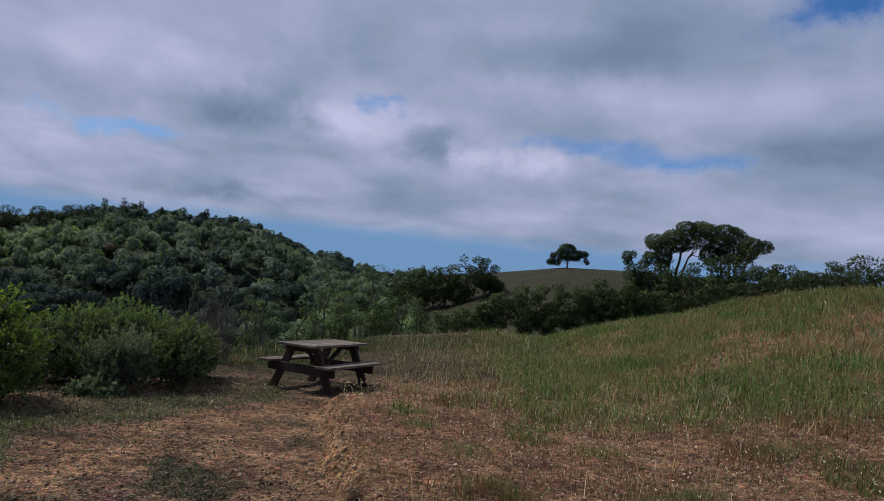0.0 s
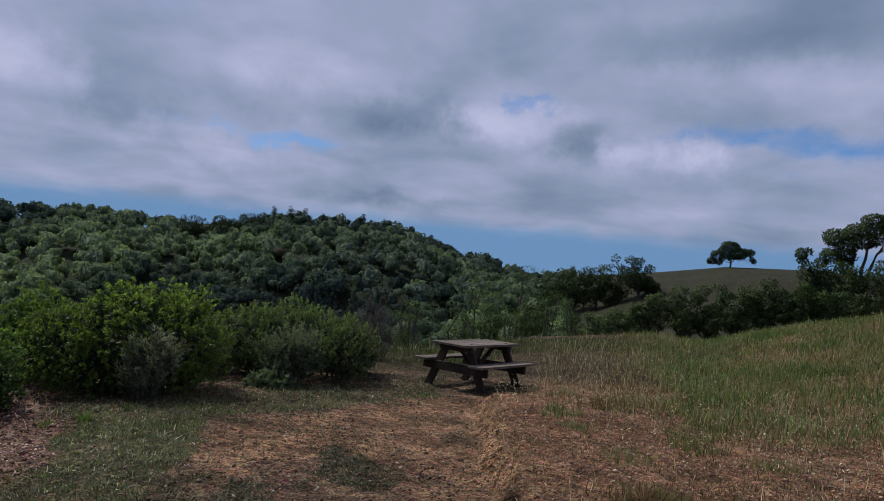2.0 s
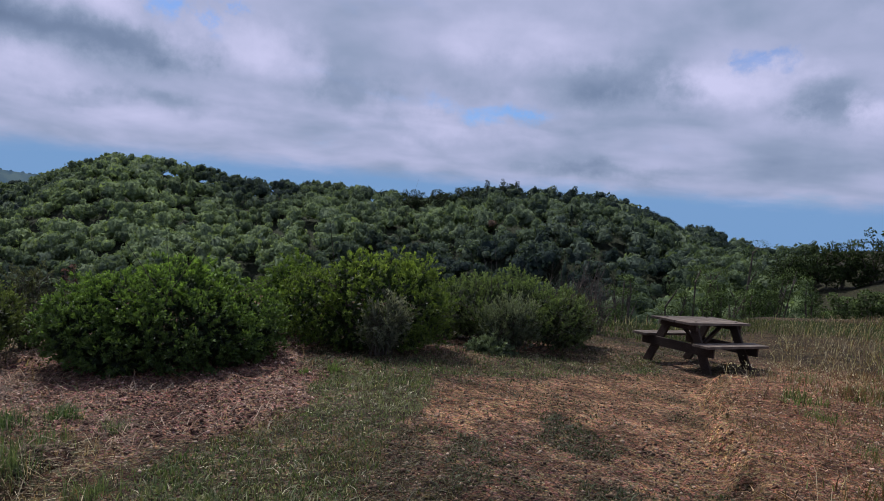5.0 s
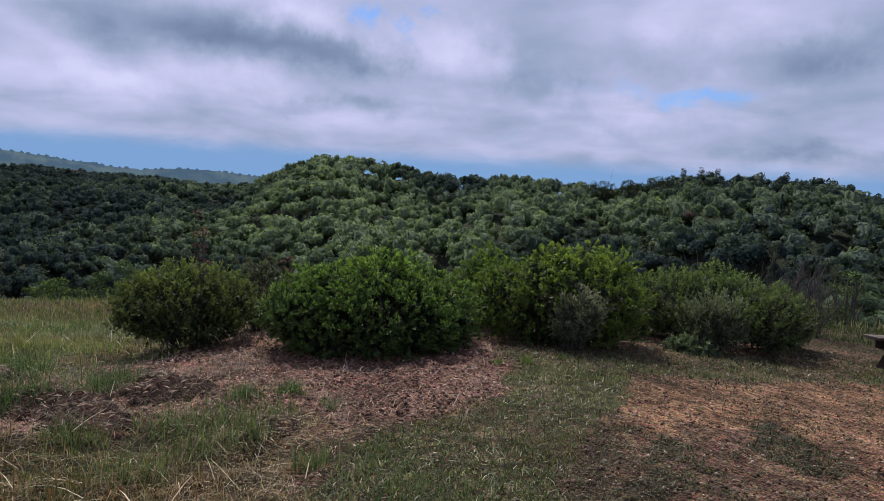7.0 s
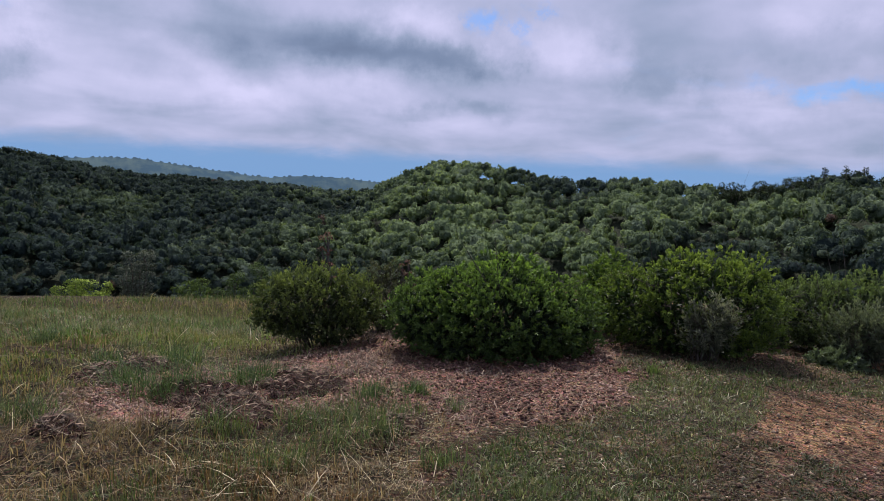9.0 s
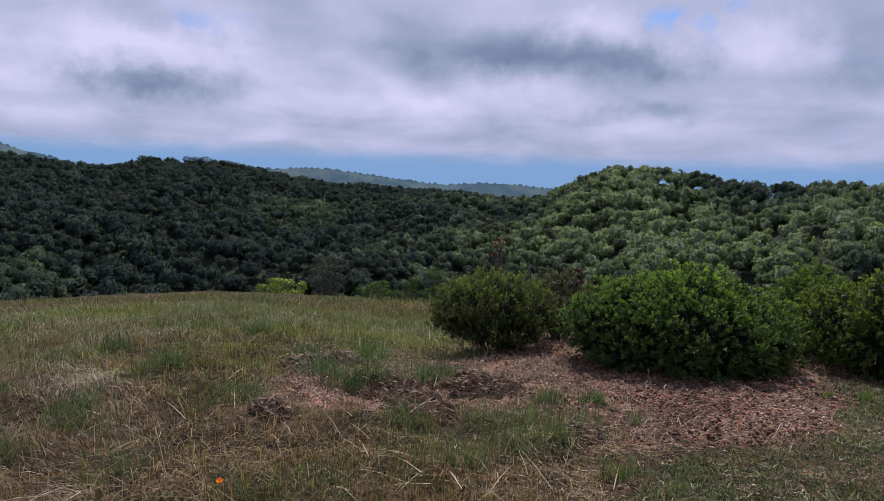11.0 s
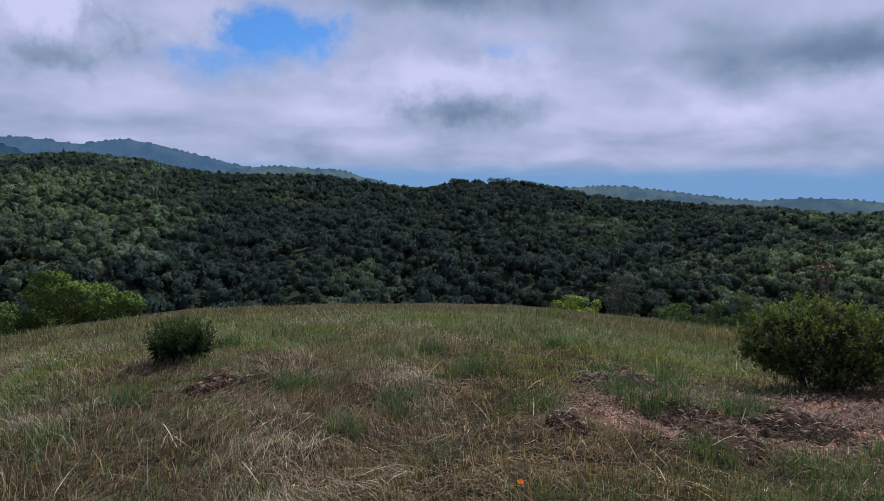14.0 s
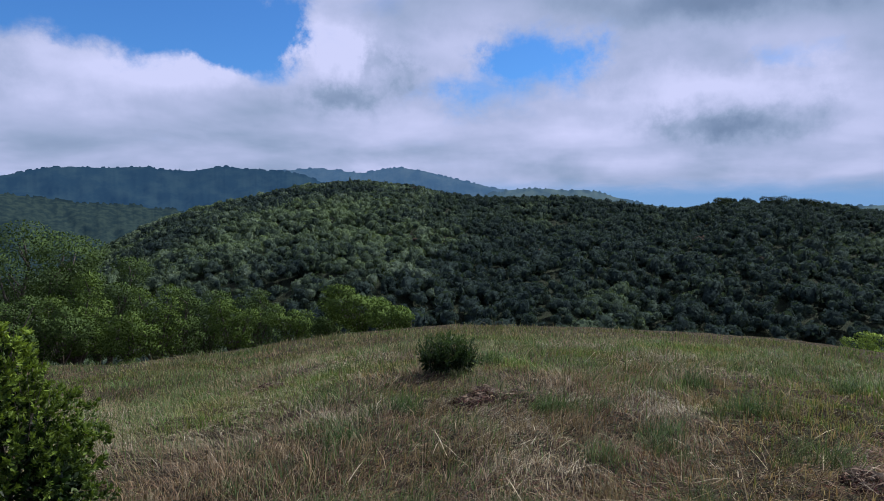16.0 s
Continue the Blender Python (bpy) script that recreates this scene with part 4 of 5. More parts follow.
for az, d, top, wide, seed in ((-18.5, 60, 1.8, 2.0, 24), (-19.4, 61, 0.9, 3.6, 30), (-20.8, 62, 1.7, 3.2, 41), (-22.4, 60, 1.5, 3.8, 39), (-24.4, 58, 2.2, 3.8, 25), (-26.2, 61, 2.8, 3.6, 42), (-27.8, 60, 2.0, 3.0, 26), (-29.5, 68, 1.7, 2.0, 40), (-31.2, 75, 2.35, 2.4, 27), (-33.2, 72, 2.3, 2.2, 28), (-35.4, 60, 3.6, 4.0, 29)):
    tree("small dark leafy oak along the meadow's edge", az, d, top, wide, seed, n=3500, leaf=0.27, low=DARK_LO, high=DARK_HI, bare_trunk=0.03, gap=1.05)
for az, top, wide, seed in ((-7.4, -2.6, 3.0, 31), (-9.8, -1.5, 3.2, 32), (-11.8, -1.3, 3.0, 33), (-13.8, -1.7, 3.2, 34), (-15.8, -0.9, 3.2, 35), (-17.8, -1.0, 3.2, 36), (-5.0, -3.6, 3.0, 37), (-20.2, -0.6, 3.2, 38)):
    tree("bushy dark green oak at the foot of the open hill", az, 44, top, wide, seed, n=3800, leaf=0.18, low=(0.02, 0.034, 0.015), high=(0.075, 0.105, 0.036), bare_trunk=0.05, gap=1.0)
for az, top, wide, seed in ((1.0, -1.35, 2.6, 41), (-1.0, -1.05, 2.6, 42), (-2.8, -0.35, 2.6, 43), (-4.6, 0.35, 2.8, 44), (-6.2, 0.2, 2.4, 45), (-7.0, -1.5, 1.6, 46), (-1.8, -2.2, 2.6, 47), (-3.9, -1.9, 2.4, 48), (0.6, -2.6, 2.4, 49)):
    tree("dark oak in the clump on the hillside", az, 165, top, wide, seed, n=1700, leaf=0.65, low=DARK_LO, high=(0.06, 0.085, 0.03), bare_trunk=0.05, gap=1.0)
for az, d, top, wide, seed in ((17.6, 70, -5.0, 3.8, 51), (14.6, 75, -4.6, 3.6, 52), (11.6, 80, -3.0, 4.2, 53), (9.0, 70, -4.6, 3.4, 54), (7.0, 85, -3.0, 3.6, 55), (4.2, 85, -2.1, 4.0, 56), (1.6, 80, -2.8, 3.6, 57), (-1.2, 62, -4.2, 3.2, 58), (3.0, 58, -4.9, 3.4, 59), (6.0, 55, -5.3, 3.2, 60), (13.0, 58, -5.9, 3.4, 61), (-3.4, 58, -4.8, 2.6, 62)):
    pale = seed in (51, 55)
    tree("pale green leafy tree in the valley below the table" if pale else "green leafy oak in the valley below the table", az, d, top, wide, seed, n=6000, leaf=0.21, low=(0.035, 0.055, 0.018) if pale else (0.022, 0.036, 0.016), high=(0.12, 0.17, 0.045) if pale else (0.085, 0.125, 0.038), bare_trunk=0.04, gap=1.05, boughs=12)
for az, d, top, wide, seed, pale in ((150.5, 38, -1.5, 9.5, 71, 0), (145.6, 36, -4.0, 6.5, 72, 0), (147.5, 30, -5.5, 5.0, 73, 1), (142.0, 31, -6.0, 3.8, 74, 1), (138.0, 38, -6.1, 4.0, 75, 0), (134.2, 37, -6.6, 3.8, 76, 0), (131.2, 33, -7.8, 3.4, 77, 1),
                                     (125.8, 27, -6.9, 5.4, 78, 1), (123.0, 25, -8.7, 3.6, 79, 1), (84.4, 39, -8.7, 3.2, 80, 2), (80.6, 42, -7.4, 3.2, 81, 3), (76.2, 40, -9.4, 3.0, 82, 1), (73.6, 45, -8.7, 3.2, 83, 0), (70.8, 45, -8.5, 3.4, 84, 0), (67.0, 50, -7.4, 3.6, 85, 0), (152.5, 25, -7.2, 5.0, 86, 0), (140.0, 34, -6.9, 3.6, 87, 0), (136.0, 32, -7.6, 3.4, 88, 1), (148.5, 26, -7.6, 4.0, 89, 0), (144.0, 27, -8.4, 3.6, 90, 1), (128.4, 30, -8.4, 2.6, 97, 0)):
    low, high, words = ((MID_LO, MID_HI, "leafy green oak"), (PALE_LO, PALE_HI, "fresh yellow-green oak"), ((0.10, 0.15, 0.03), (0.28, 0.36, 0.07), "bright yellow-green tree"), ((0.05, 0.06, 0.05), (0.12, 0.135, 0.11), "silvery grey-green tree"))[pale]
    tree(words + " rising from the valley behind the knoll's crest", az, d, top, wide, seed, n=int(min(15000, max(3000, 4600 * (d * wide / 115) ** 1.5))), leaf=0.11 + 0.02 * d * wide / 115, low=low, high=high, bare_trunk=0.06, gap=1.05, boughs=11)
for az, d, top, wide, seed in ((65.0, 60, -5.7, 2.2, 91), (58.0, 62, -5.4, 2.4, 92)):
    tree("dead reddish-brown tree among the green woods", az, d, top, wide, seed, n=1200, leaf=0.22, low=(0.06, 0.03, 0.025), high=(0.16, 0.085, 0.07), bare_trunk=0.15, gap=0.55)


for az, d, top, wide, seed in ((-25.0, 24, -0.1, 2.6, 63), (-27.2, 25, 0.4, 2.4, 64), (-29.5, 25, 1.3, 2.6, 65), (-31.5, 26, 1.5, 2.6, 66), (-33.6, 26, 2.3, 3.0, 67), (-22.8, 25, -1.2, 2.2, 68)):
    tree("low dark scrub on the brow of the slope", az, d, top, wide, seed, n=1500, leaf=0.1, low=DARK_LO, high=(0.07, 0.085, 0.035), bare_trunk=0.05, gap=0.9)


def conifer(label, az, d, top, height, seed):
    """A pine: straight trunk and ragged tiers of drooping needle clumps."""
    rng = np.random.default_rng(seed)
    x, y = place_at(az, d)
    foot = EYE + d * math.tan(radians(top)) - height
    thing = tagged(new("pine_tree"), label, "tree", group="pines on the ridge")
    thing.matrix_world = pose(float(x), float(y), foot, 0, 0, az)
    v, f = tube([(0, 0, -4), (0.05, 0, height * 0.5), (0, 0, height)], (0.28, 0.18, 0.04), 6)
    part("trunk", mesh("trunk", v, f, BARK), thing)
    lobes = []
    for k in range(34):
        h = rng.uniform(0.25, 1.0)
        a, r = rng.uniform(0, 6.28), height * 0.26 * (1.08 - h) * rng.uniform(0.4, 1.1)
        w = height * (0.05 + 0.05 * (1 - h)) * rng.uniform(0.7, 1.3)
        lobes.append((np.cos(a) * r, np.sin(a) * r, height * h, w, w, w * 0.45))
    at, out = lobed(rng, lobes, 1300, 0.5)
    lv, lf = leaf_cards(rng, at, out + (0, 0, 0.2), 0.42, 0.2, 0.9)
    part("crown", mesh("crown", lv, lf, LEAF, pigment(rng, 1300, (0.014, 0.026, 0.018), (0.05, 0.07, 0.045)), normals=np.repeat(out + 0.3 * unit(rng, 1300), 4, 0)), thing)


for az, top, height, seed in ((25.3, 2.15, 9.5, 201), (23.95, 2.3, 10, 202), (22.8, 2.3, 9, 203), (12.8, 1.05, 8, 204), (17.8, 2.2, 8, 205)):
    conifer("dark pine standing above the oaks on the ridge", az, 219, top, height, seed)
for az, top, wide, seed in ((29.3, 1.05, 2.2, 211), (26.8, 1.25, 2.4, 212), (31.8, 0.75, 2.0, 213), (94.5, 0.95, 2.0, 214), (90.5, 1.0, 2.2, 215), (88.0, 0.9, 1.8, 216)):
    tree("rounded dark oak on the wooded skyline", az, 226 if az < 50 else 398, top, wide, seed, n=2600, leaf=0.55 if az < 50 else 0.85, low=(0.012, 0.02, 0.012), high=(0.045, 0.06, 0.03), bare_trunk=0.05, gap=1.0, flat=0.8)


def dead_bush(az, d, height, spread, seed):
    """A leafless grey shrub: forking stems and fine twigs."""
    rng = np.random.default_rng(seed)
    x, y = place_at(az, d)
    thing = tagged(new("dead_shrub"), "leafless dark grey shrub behind the table", "shrub")
    thing.matrix_world = pose(float(x), float(y), float(land(np.array(x), np.array(y))), 0, 0, az)
    v, f = stems(rng, (spread, spread), height, 16, 0.02)
    part("stem", mesh("stem", v, f, BARK), thing)
    v, f = stems(rng, (spread * 1.1, spread), height * 1.05, 40, 0.007, start=0.3)
    part("twig", mesh("twig", v, f, BARK), thing)


dead_bush(16.2, 14.0, 1.3, 0.75, 95)
dead_bush(18.8, 15.5, 1.0, 0.7, 96)


# ---------------------------------------------------------------- grass
def blades(rng, x, y, height, width, tint, lean=0.35, bend=0.5, lift=0.0, laid=0.0):
    """Tapered, bent blades: three triangles each."""
    n = len(x)
    z = land(x, y) - 0.01 + lift
    a = rng.uniform(0, 2 * np.pi, n)
    b = rng.uniform(0, 2 * np.pi, n)
    if laid:          # combed over by wind and rain, swath by swath
        a = 9 * fbm(x * 0.45, y * 0.45, 91, 2) + laid * rng.normal(size=n)
        b = a + np.pi / 2 + 0.5 * rng.normal(size=n)
    out = np.stack([np.cos(a), np.sin(a), 0 * a], -1)
    side = np.stack([np.cos(b), np.sin(b), 0 * b], -1) * (width / 2)[:, None]
    base = np.stack([x, y, z], -1)
    l1 = np.abs(rng.normal(size=(n, 1))) * lean * height[:, None]
    mid = base + out * l1 * 0.45 + np.stack([0 * x, 0 * x, height * 0.55], -1)
    tip = base + out * l1 * (1 + bend) + np.stack([0 * x, 0 * x, height * (1 - 0.25 * np.minimum(1, l1[:, 0] / height))], -1)
    v = np.stack([base - side, base + side, mid + side * 0.8, mid - side * 0.8, tip], 1).reshape(-1, 3)
    k = np.arange(n)[:, None] * 5
    f = np.concatenate([k + [0, 1, 2], k + [0, 2, 3], k + [3, 2, 4]])
    return v, f, np.repeat(tint, 5, 0)


def scatter(rng, az0, az1, d0, d1, n, power=1.0):
    """Places over a sector of the knoll, denser towards its middle for a larger power."""
    d = d0 + (d1 - d0) * rng.random(n) ** power
    return place_at(rng.uniform(az0, az1, n), d)


OLIVE, GREEN, STRAW, BROWN, RUST = (0.10, 0.125, 0.036), (0.105, 0.18, 0.034), (0.44, 0.37, 0.24), (0.12, 0.078, 0.044), (0.185, 0.10, 0.06)


def pick(rng, x, y, seed, colours, scale=0.6, mix=0.22):
    """A pigment for each blade out of a row of colours: near neighbours alike, with strays."""
    f = fbm(x * scale, y * scale, seed, 3)
    f = (f - 0.32) / 0.36 + mix * rng.normal(size=len(x))
    k = np.clip(f, 0, 0.999) * (len(colours) - 1)
    i = k.astype(int)
    c = np.array(colours)
    return c[i] + (c[i + 1] - c[i]) * (k - i)[:, None]


def field(name, label, seed, sector, n, weight, height, width, colours, lean=0.35, bend=0.5, power=1.2, vary=0.8, laid=0.0):
    rng = np.random.default_rng(seed)
    x, y = scatter(rng, *sector, n, power)
    keep = rng.random(n) < weight(x, y)
    x, y = x[keep], y[keep]
    m = len(x)
    d = np.hypot(x, y)
    tall = height * rng.uniform(0.45, 1.45, m) * (1 - vary / 2 + vary * fbm(x * 1.3, y * 1.3, seed + 3, 3))
    wide = width * rng.uniform(0.9, 2.1, m) * (0.6 + 0.09 * d)
    v, f, c = blades(rng, x, y, tall, wide, pick(rng, x, y, seed + 5, colours, 0.8, 0.34), lean, bend, laid=laid)
    tagged(new(name, mesh(name, v, f, BLADE, c)), label, "grass", kind="stuff")


field("meadow_grass", "half-dry meadow grass in olive and brown over the knoll", 101, (52, 160, 2.4, 19), 115000, lambda x, y: meadow(x, y) * (0.45 + 0.55 * step(np.hypot(x, y), 4.5, 7.5)) * (0.15 + 0.85 * patchy(x, y, 6, 0.9, 0.36, 0.56)), 0.10, 0.0046, [(0.25, 0.18, 0.11), (0.15, 0.10, 0.055), (0.085, 0.075, 0.036), (0.105, 0.12, 0.042), (0.07, 0.105, 0.032), (0.05, 0.085, 0.026), (0.095, 0.145, 0.036), (0.19, 0.16, 0.08)], lean=0.62, bend=0.8, vary=1.5, laid=0.9)
field("green_meadow", "fresh green grass across the middle of the knoll", 119, (66, 158, 5.8, 17), 90000, lambda x, y: meadow(x, y) * step(np.hypot(x, y) + 3 * (fbm(x * 0.5, y * 0.5, 44) - 0.5), 6.0, 8.0) * (0.12 + 0.88 * patchy(x, y, 45, 0.45, 0.38, 0.56)), 0.11, 0.0042, [(0.14, 0.15, 0.052), (0.09, 0.15, 0.036), (0.075, 0.12, 0.032), (0.13, 0.20, 0.05), (0.19, 0.19, 0.08)], lean=0.55, bend=0.7, power=0.9, vary=1.3, laid=1.0)
field("flattened_straw", "flattened bleached straw lying in the meadow", 102, (54, 160, 2.4, 17), 90000, lambda x, y: meadow(x, y) * (0.08 + 0.92 * patchy(x, y, 7, 0.75, 0.47, 0.62)), 0.05, 0.0019, [(0.17, 0.115, 0.07), (0.27, 0.205, 0.135), (0.38, 0.31, 0.215), (0.50, 0.43, 0.32)], lean=1.9, bend=1.0, laid=0.45)
field("rusty_grass", "rust-brown dry grass close by in the meadow", 118, (56, 160, 2.4, 8.5), 60000, lambda x, y: meadow(x, y) * (1 - step(np.hypot(x, y), 5.0, 8.0)) * (0.2 + 0.8 * patchy(x, y, 39, 0.8, 0.38, 0.58)), 0.085, 0.0042, [(0.13, 0.075, 0.042), (0.24, 0.15, 0.09), (0.09, 0.07, 0.038), (0.36, 0.27, 0.18), (0.18, 0.115, 0.07)], lean=0.7, bend=0.8, vary=1.3, laid=1.0)
field("crest_stalks", "thin dry stalks standing along the crest of the knoll", 116, (64, 150, 11, 19), 1500, lambda x, y: meadow(x, y) * patchy(x, y, 36, 0.5, 0.4, 0.6), 0.36, 0.0032, [(0.12, 0.10, 0.06), (0.26, 0.21, 0.13)], lean=0.4, power=0.8)
field("standing_straw", "sparse dry stalks standing above the meadow grass", 106, (56, 160, 2.4, 19), 5000, lambda x, y: meadow(x, y), 0.16, 0.0018, [(0.22, 0.16, 0.10), (0.38, 0.31, 0.2)], lean=0.9, bend=0.8)
field("crest_grass", "taller pale grass along the knoll's crest", 107, (62, 154, 9.5, 21), 52000, lambda x, y: meadow(x, y) * (0.25 + 0.75 * patchy(x, y, 15, 0.5, 0.35, 0.55)), 0.13, 0.0042, [(0.17, 0.14, 0.075), (0.085, 0.12, 0.036), (0.12, 0.13, 0.055), (0.24, 0.20, 0.12), (0.075, 0.12, 0.034)], lean=0.5, power=0.8, vary=1.3)
field("slope_grass", "thin rusty dry grass on the slope beside the bank", 103, (-42, 14, 2.8, 24), 90000, lambda x, y: slope_grass(x, y) * (0.08 + 0.75 * patchy(x, y, 16, 1.6, 0.44, 0.62)), 0.05, 0.0045, [(0.13, 0.07, 0.038), (0.11, 0.075, 0.04), (0.055, 0.042, 0.025), (0.19, 0.135, 0.08), (0.065, 0.07, 0.03), (0.135, 0.078, 0.042)], lean=0.5)
field("green_grass", "fresh green grass standing on the rising slope", 104, (-44, 4, 4.0, 27), 125000, lambda x, y: slope_grass(x, y) * step(-polar(x, y)[0], 3, 17) * step(np.hypot(x, y) + 6 * (fbm(x * 0.6, y * 0.6, 8) - 0.5), 7.0, 11.0) * (0.2 + 0.8 * patchy(x, y, 28, 0.8, 0.36, 0.56)), 0.19, 0.005, [(0.19, 0.16, 0.075), (0.10, 0.12, 0.04), (0.08, 0.14, 0.032), (0.15, 0.15, 0.065), (0.10, 0.18, 0.04), (0.15, 0.16, 0.07), (0.075, 0.125, 0.03)], lean=0.5, power=0.8, vary=1.3)
field("slope_straw", "tan dry grass mixed through the green slope", 117, (-44, 2, 5.0, 26), 42000, lambda x, y: slope_grass(x, y) * step(-polar(x, y)[0], 0, 10) * step(np.hypot(x, y) + 3 * (fbm(x * 0.7, y * 0.7, 8) - 0.5), 6.5, 11) * (0.2 + 0.8 * patchy(x, y, 38, 1.0, 0.42, 0.6)), 0.17, 0.0036, [(0.13, 0.08, 0.045), (0.24, 0.17, 0.10), (0.36, 0.29, 0.19), (0.18, 0.12, 0.07)], lean=0.6, power=0.9, vary=1.2)
field("slope_tufts", "green and brown grass tufts in the dry slope", 108, (-42, 12, 3.2, 12), 60000, lambda x, y: slope_grass(x, y) * patchy(x, y, 18, 1.4, 0.58, 0.70) * step(x - bank_x(y), 0.3, 0.9), 0.11, 0.0045, [RUST, BROWN, OLIVE, (0.11, 0.14, 0.05)], lean=0.5)
field("oat_stalks", "pale wild oat stalks rising over the slope", 109, (-44, 12, 4, 20), 5000, lambda x, y: slope_grass(x, y) * (0.12 + 0.88 * step(np.hypot(x, y), 6.5, 10)), 0.22, 0.0028, [(0.22, 0.16, 0.095), (0.32, 0.26, 0.17), (0.42, 0.36, 0.25)], lean=0.5, power=1.4)


def oat_heads(seed, sector, n):
    """Pale drooping seed heads of the wild oats."""
    rng = np.random.default_rng(seed)
    x, y = scatter(rng, *sector, n, 1.0)
    keep = rng.random(n) < slope_grass(x, y) * step(np.hypot(x, y) - 0.12 * polar(x, y)[0], 6.0, 9.0)
    x, y = x[keep], y[keep]
    m = len(x)
    at = np.stack([x, y, land(x, y) + 0.22 * rng.uniform(0.5, 1.3, m)], -1)
    v, f = leaf_cards(rng, at, np.tile((0.3, 0.0, -0.6), (m, 1)), 0.03, 0.011, 0.7)
    tagged(new("oat_heads", mesh("oat_heads", v, f, BLADE, pigment(rng, m, (0.24, 0.19, 0.12), (0.55, 0.5, 0.38)))), "pale dry wild oat seed heads over the slope", "grass", kind="stuff")


oat_heads(113, (-44, 6, 4.5, 24), 16000)
field("slope_debris", "bleached and rusty plant scraps on the slope's bare earth", 114, (-42, 8, 2.8, 12), 26000, lambda x, y: slope_grass(x, y), 0.024, 0.008, [(0.09, 0.045, 0.028), (0.24, 0.14, 0.08), (0.38, 0.27, 0.18), (0.06, 0.034, 0.024), (0.24, 0.15, 0.09)], lean=2.0)
field("matted_straw", "silvery matted dry grass on the far side of the knoll", 115, (98, 160, 2.4, 14), 48000, lambda x, y: meadow(x, y) * (0.08 + 0.92 * patchy(x, y, 33, 0.7, 0.46, 0.58)), 0.075, 0.0026, [(0.11, 0.075, 0.048), (0.20, 0.15, 0.10), (0.30, 0.25, 0.18), (0.46, 0.42, 0.33)], lean=1.3, bend=1.0, laid=0.5)
field("turf_grass", "short dark green turf along the path", 105, (10, 66, 2.8, 12), 110000, lambda x, y: 0.9 * turf(x, y) * (0.55 + 0.6 * patchy(x, y, 34, 1.6, 0.38, 0.55)), 0.042, 0.006, [(0.15, 0.11, 0.07), (0.075, 0.095, 0.04), (0.055, 0.085, 0.03), (0.085, 0.12, 0.045), (0.11, 0.13, 0.06), (0.16, 0.17, 0.09)], lean=0.6)
field("turf_flecks", "short bleached blades scattered through the turf", 122, (10, 66, 2.8, 11), 16000, lambda x, y: 0.8 * turf(x, y), 0.034, 0.0065, [(0.30, 0.28, 0.19), (0.44, 0.42, 0.31), (0.24, 0.2, 0.13)], lean=0.8)
field("pad_weeds", "small dark weeds in patches on the gravelly ground", 110, (4, 44, 3.0, 13), 75000, lambda x, y: np.clip(pad(x, y) * (1 - 0.75 * path(x, y)), 0, 1) * patchy(x, y, 19, 1.9, 0.42, 0.54), 0.035, 0.006, [(0.035, 0.045, 0.02), (0.06, 0.075, 0.032), (0.12, 0.09, 0.055), (0.07, 0.065, 0.04)], lean=1.2)
field("edge_grass", "tall green grass along the far edge of the level ground", 111, (-14, 30, 12.5, 23), 26000, lambda x, y: step(np.hypot(x, y), 12.8 + 4.6 * step(-polar(x, y)[0], -9, -2), 14.2 + 4.8 * step(-polar(x, y)[0], -9, -2)), 0.10, 0.0055, [(0.05, 0.055, 0.025), (0.055, 0.08, 0.028), (0.06, 0.095, 0.032), (0.09, 0.09, 0.045)], lean=0.4, power=0.7)
field("edge_stalks", "pale dry stalks in the grass at the level ground's edge", 112, (-14, 14, 15, 22), 420, lambda x, y: 1 + 0 * x, 0.30, 0.004, [(0.18, 0.16, 0.09), (0.3, 0.26, 0.16)], lean=0.3, power=0.7)


def tuft(name, label, az, d, blade_count, height, reach, colours, seed, category="grass tuft"):
    """One tussock of grass."""
    rng = np.random.default_rng(seed)
    cx, cy = place_at(az, d)
    r = reach * 1.25 * rng.random(blade_count) ** 0.8
    a = rng.uniform(0, 6.28, blade_count)
    x, y = cx + r * np.cos(a), cy + r * np.sin(a)
    t = rng.random((blade_count, 1))
    c = np.array(colours[0]) * (1 - t) + np.array(colours[1]) * t
    v, f, c = blades(rng, x, y, height * rng.uniform(0.3, 1.2, blade_count), np.full(blade_count, 0.0045) * (0.6 + 0.09 * d), c, 0.6, 0.9)
    tagged(new(name, mesh(name, v, f, BLADE, c)), label, category, group="green tussocks in the meadow")


TUFTS = ((81.1, 6.2, 1.3), (78.5, 6.4, 1.1), (74.4, 6.7, 1.2), (72.6, 6.9, 1.1), (76.7, 5.0, 1.0), (61.2, 5.2, 0.9), (65.6, 5.3, 1.0), (67.4, 4.6, 1.1), (63.0, 4.7, 0.8), (79, 7.8, 1.1), (95.2, 7.2, 1.0), (69.8, 5.3, 1.0), (84, 8.0, 0.8),
         (103, 6.0, 0.9), (112, 6.8, 0.9), (108, 5.0, 0.8), (90, 5.6, 0.9), (99, 8.6, 0.9), (88, 9.5, 0.8), (124, 7.0, 0.9), (130, 6.2, 0.9), (116, 9.8, 0.9), (72, 4.3, 1.0), (58, 4.2, 0.7), (59.6, 5.9, 0.6), (63.5, 5.8, 0.7), (56.2, 5.4, 0.5), (83.2, 6.7, 1.0))
for k, (az, d, size) in enumerate(TUFTS):
    tuft("grass_tuft", "fresh green grass tussock among dry stalks", az, d, 260 if d > 5.6 else 170, 0.27 * size, 0.19 * size, ((0.032, 0.062, 0.024), (0.115, 0.165, 0.06)) if d > 5.6 else ((0.045, 0.075, 0.028), (0.14, 0.175, 0.065)), 300 + k)
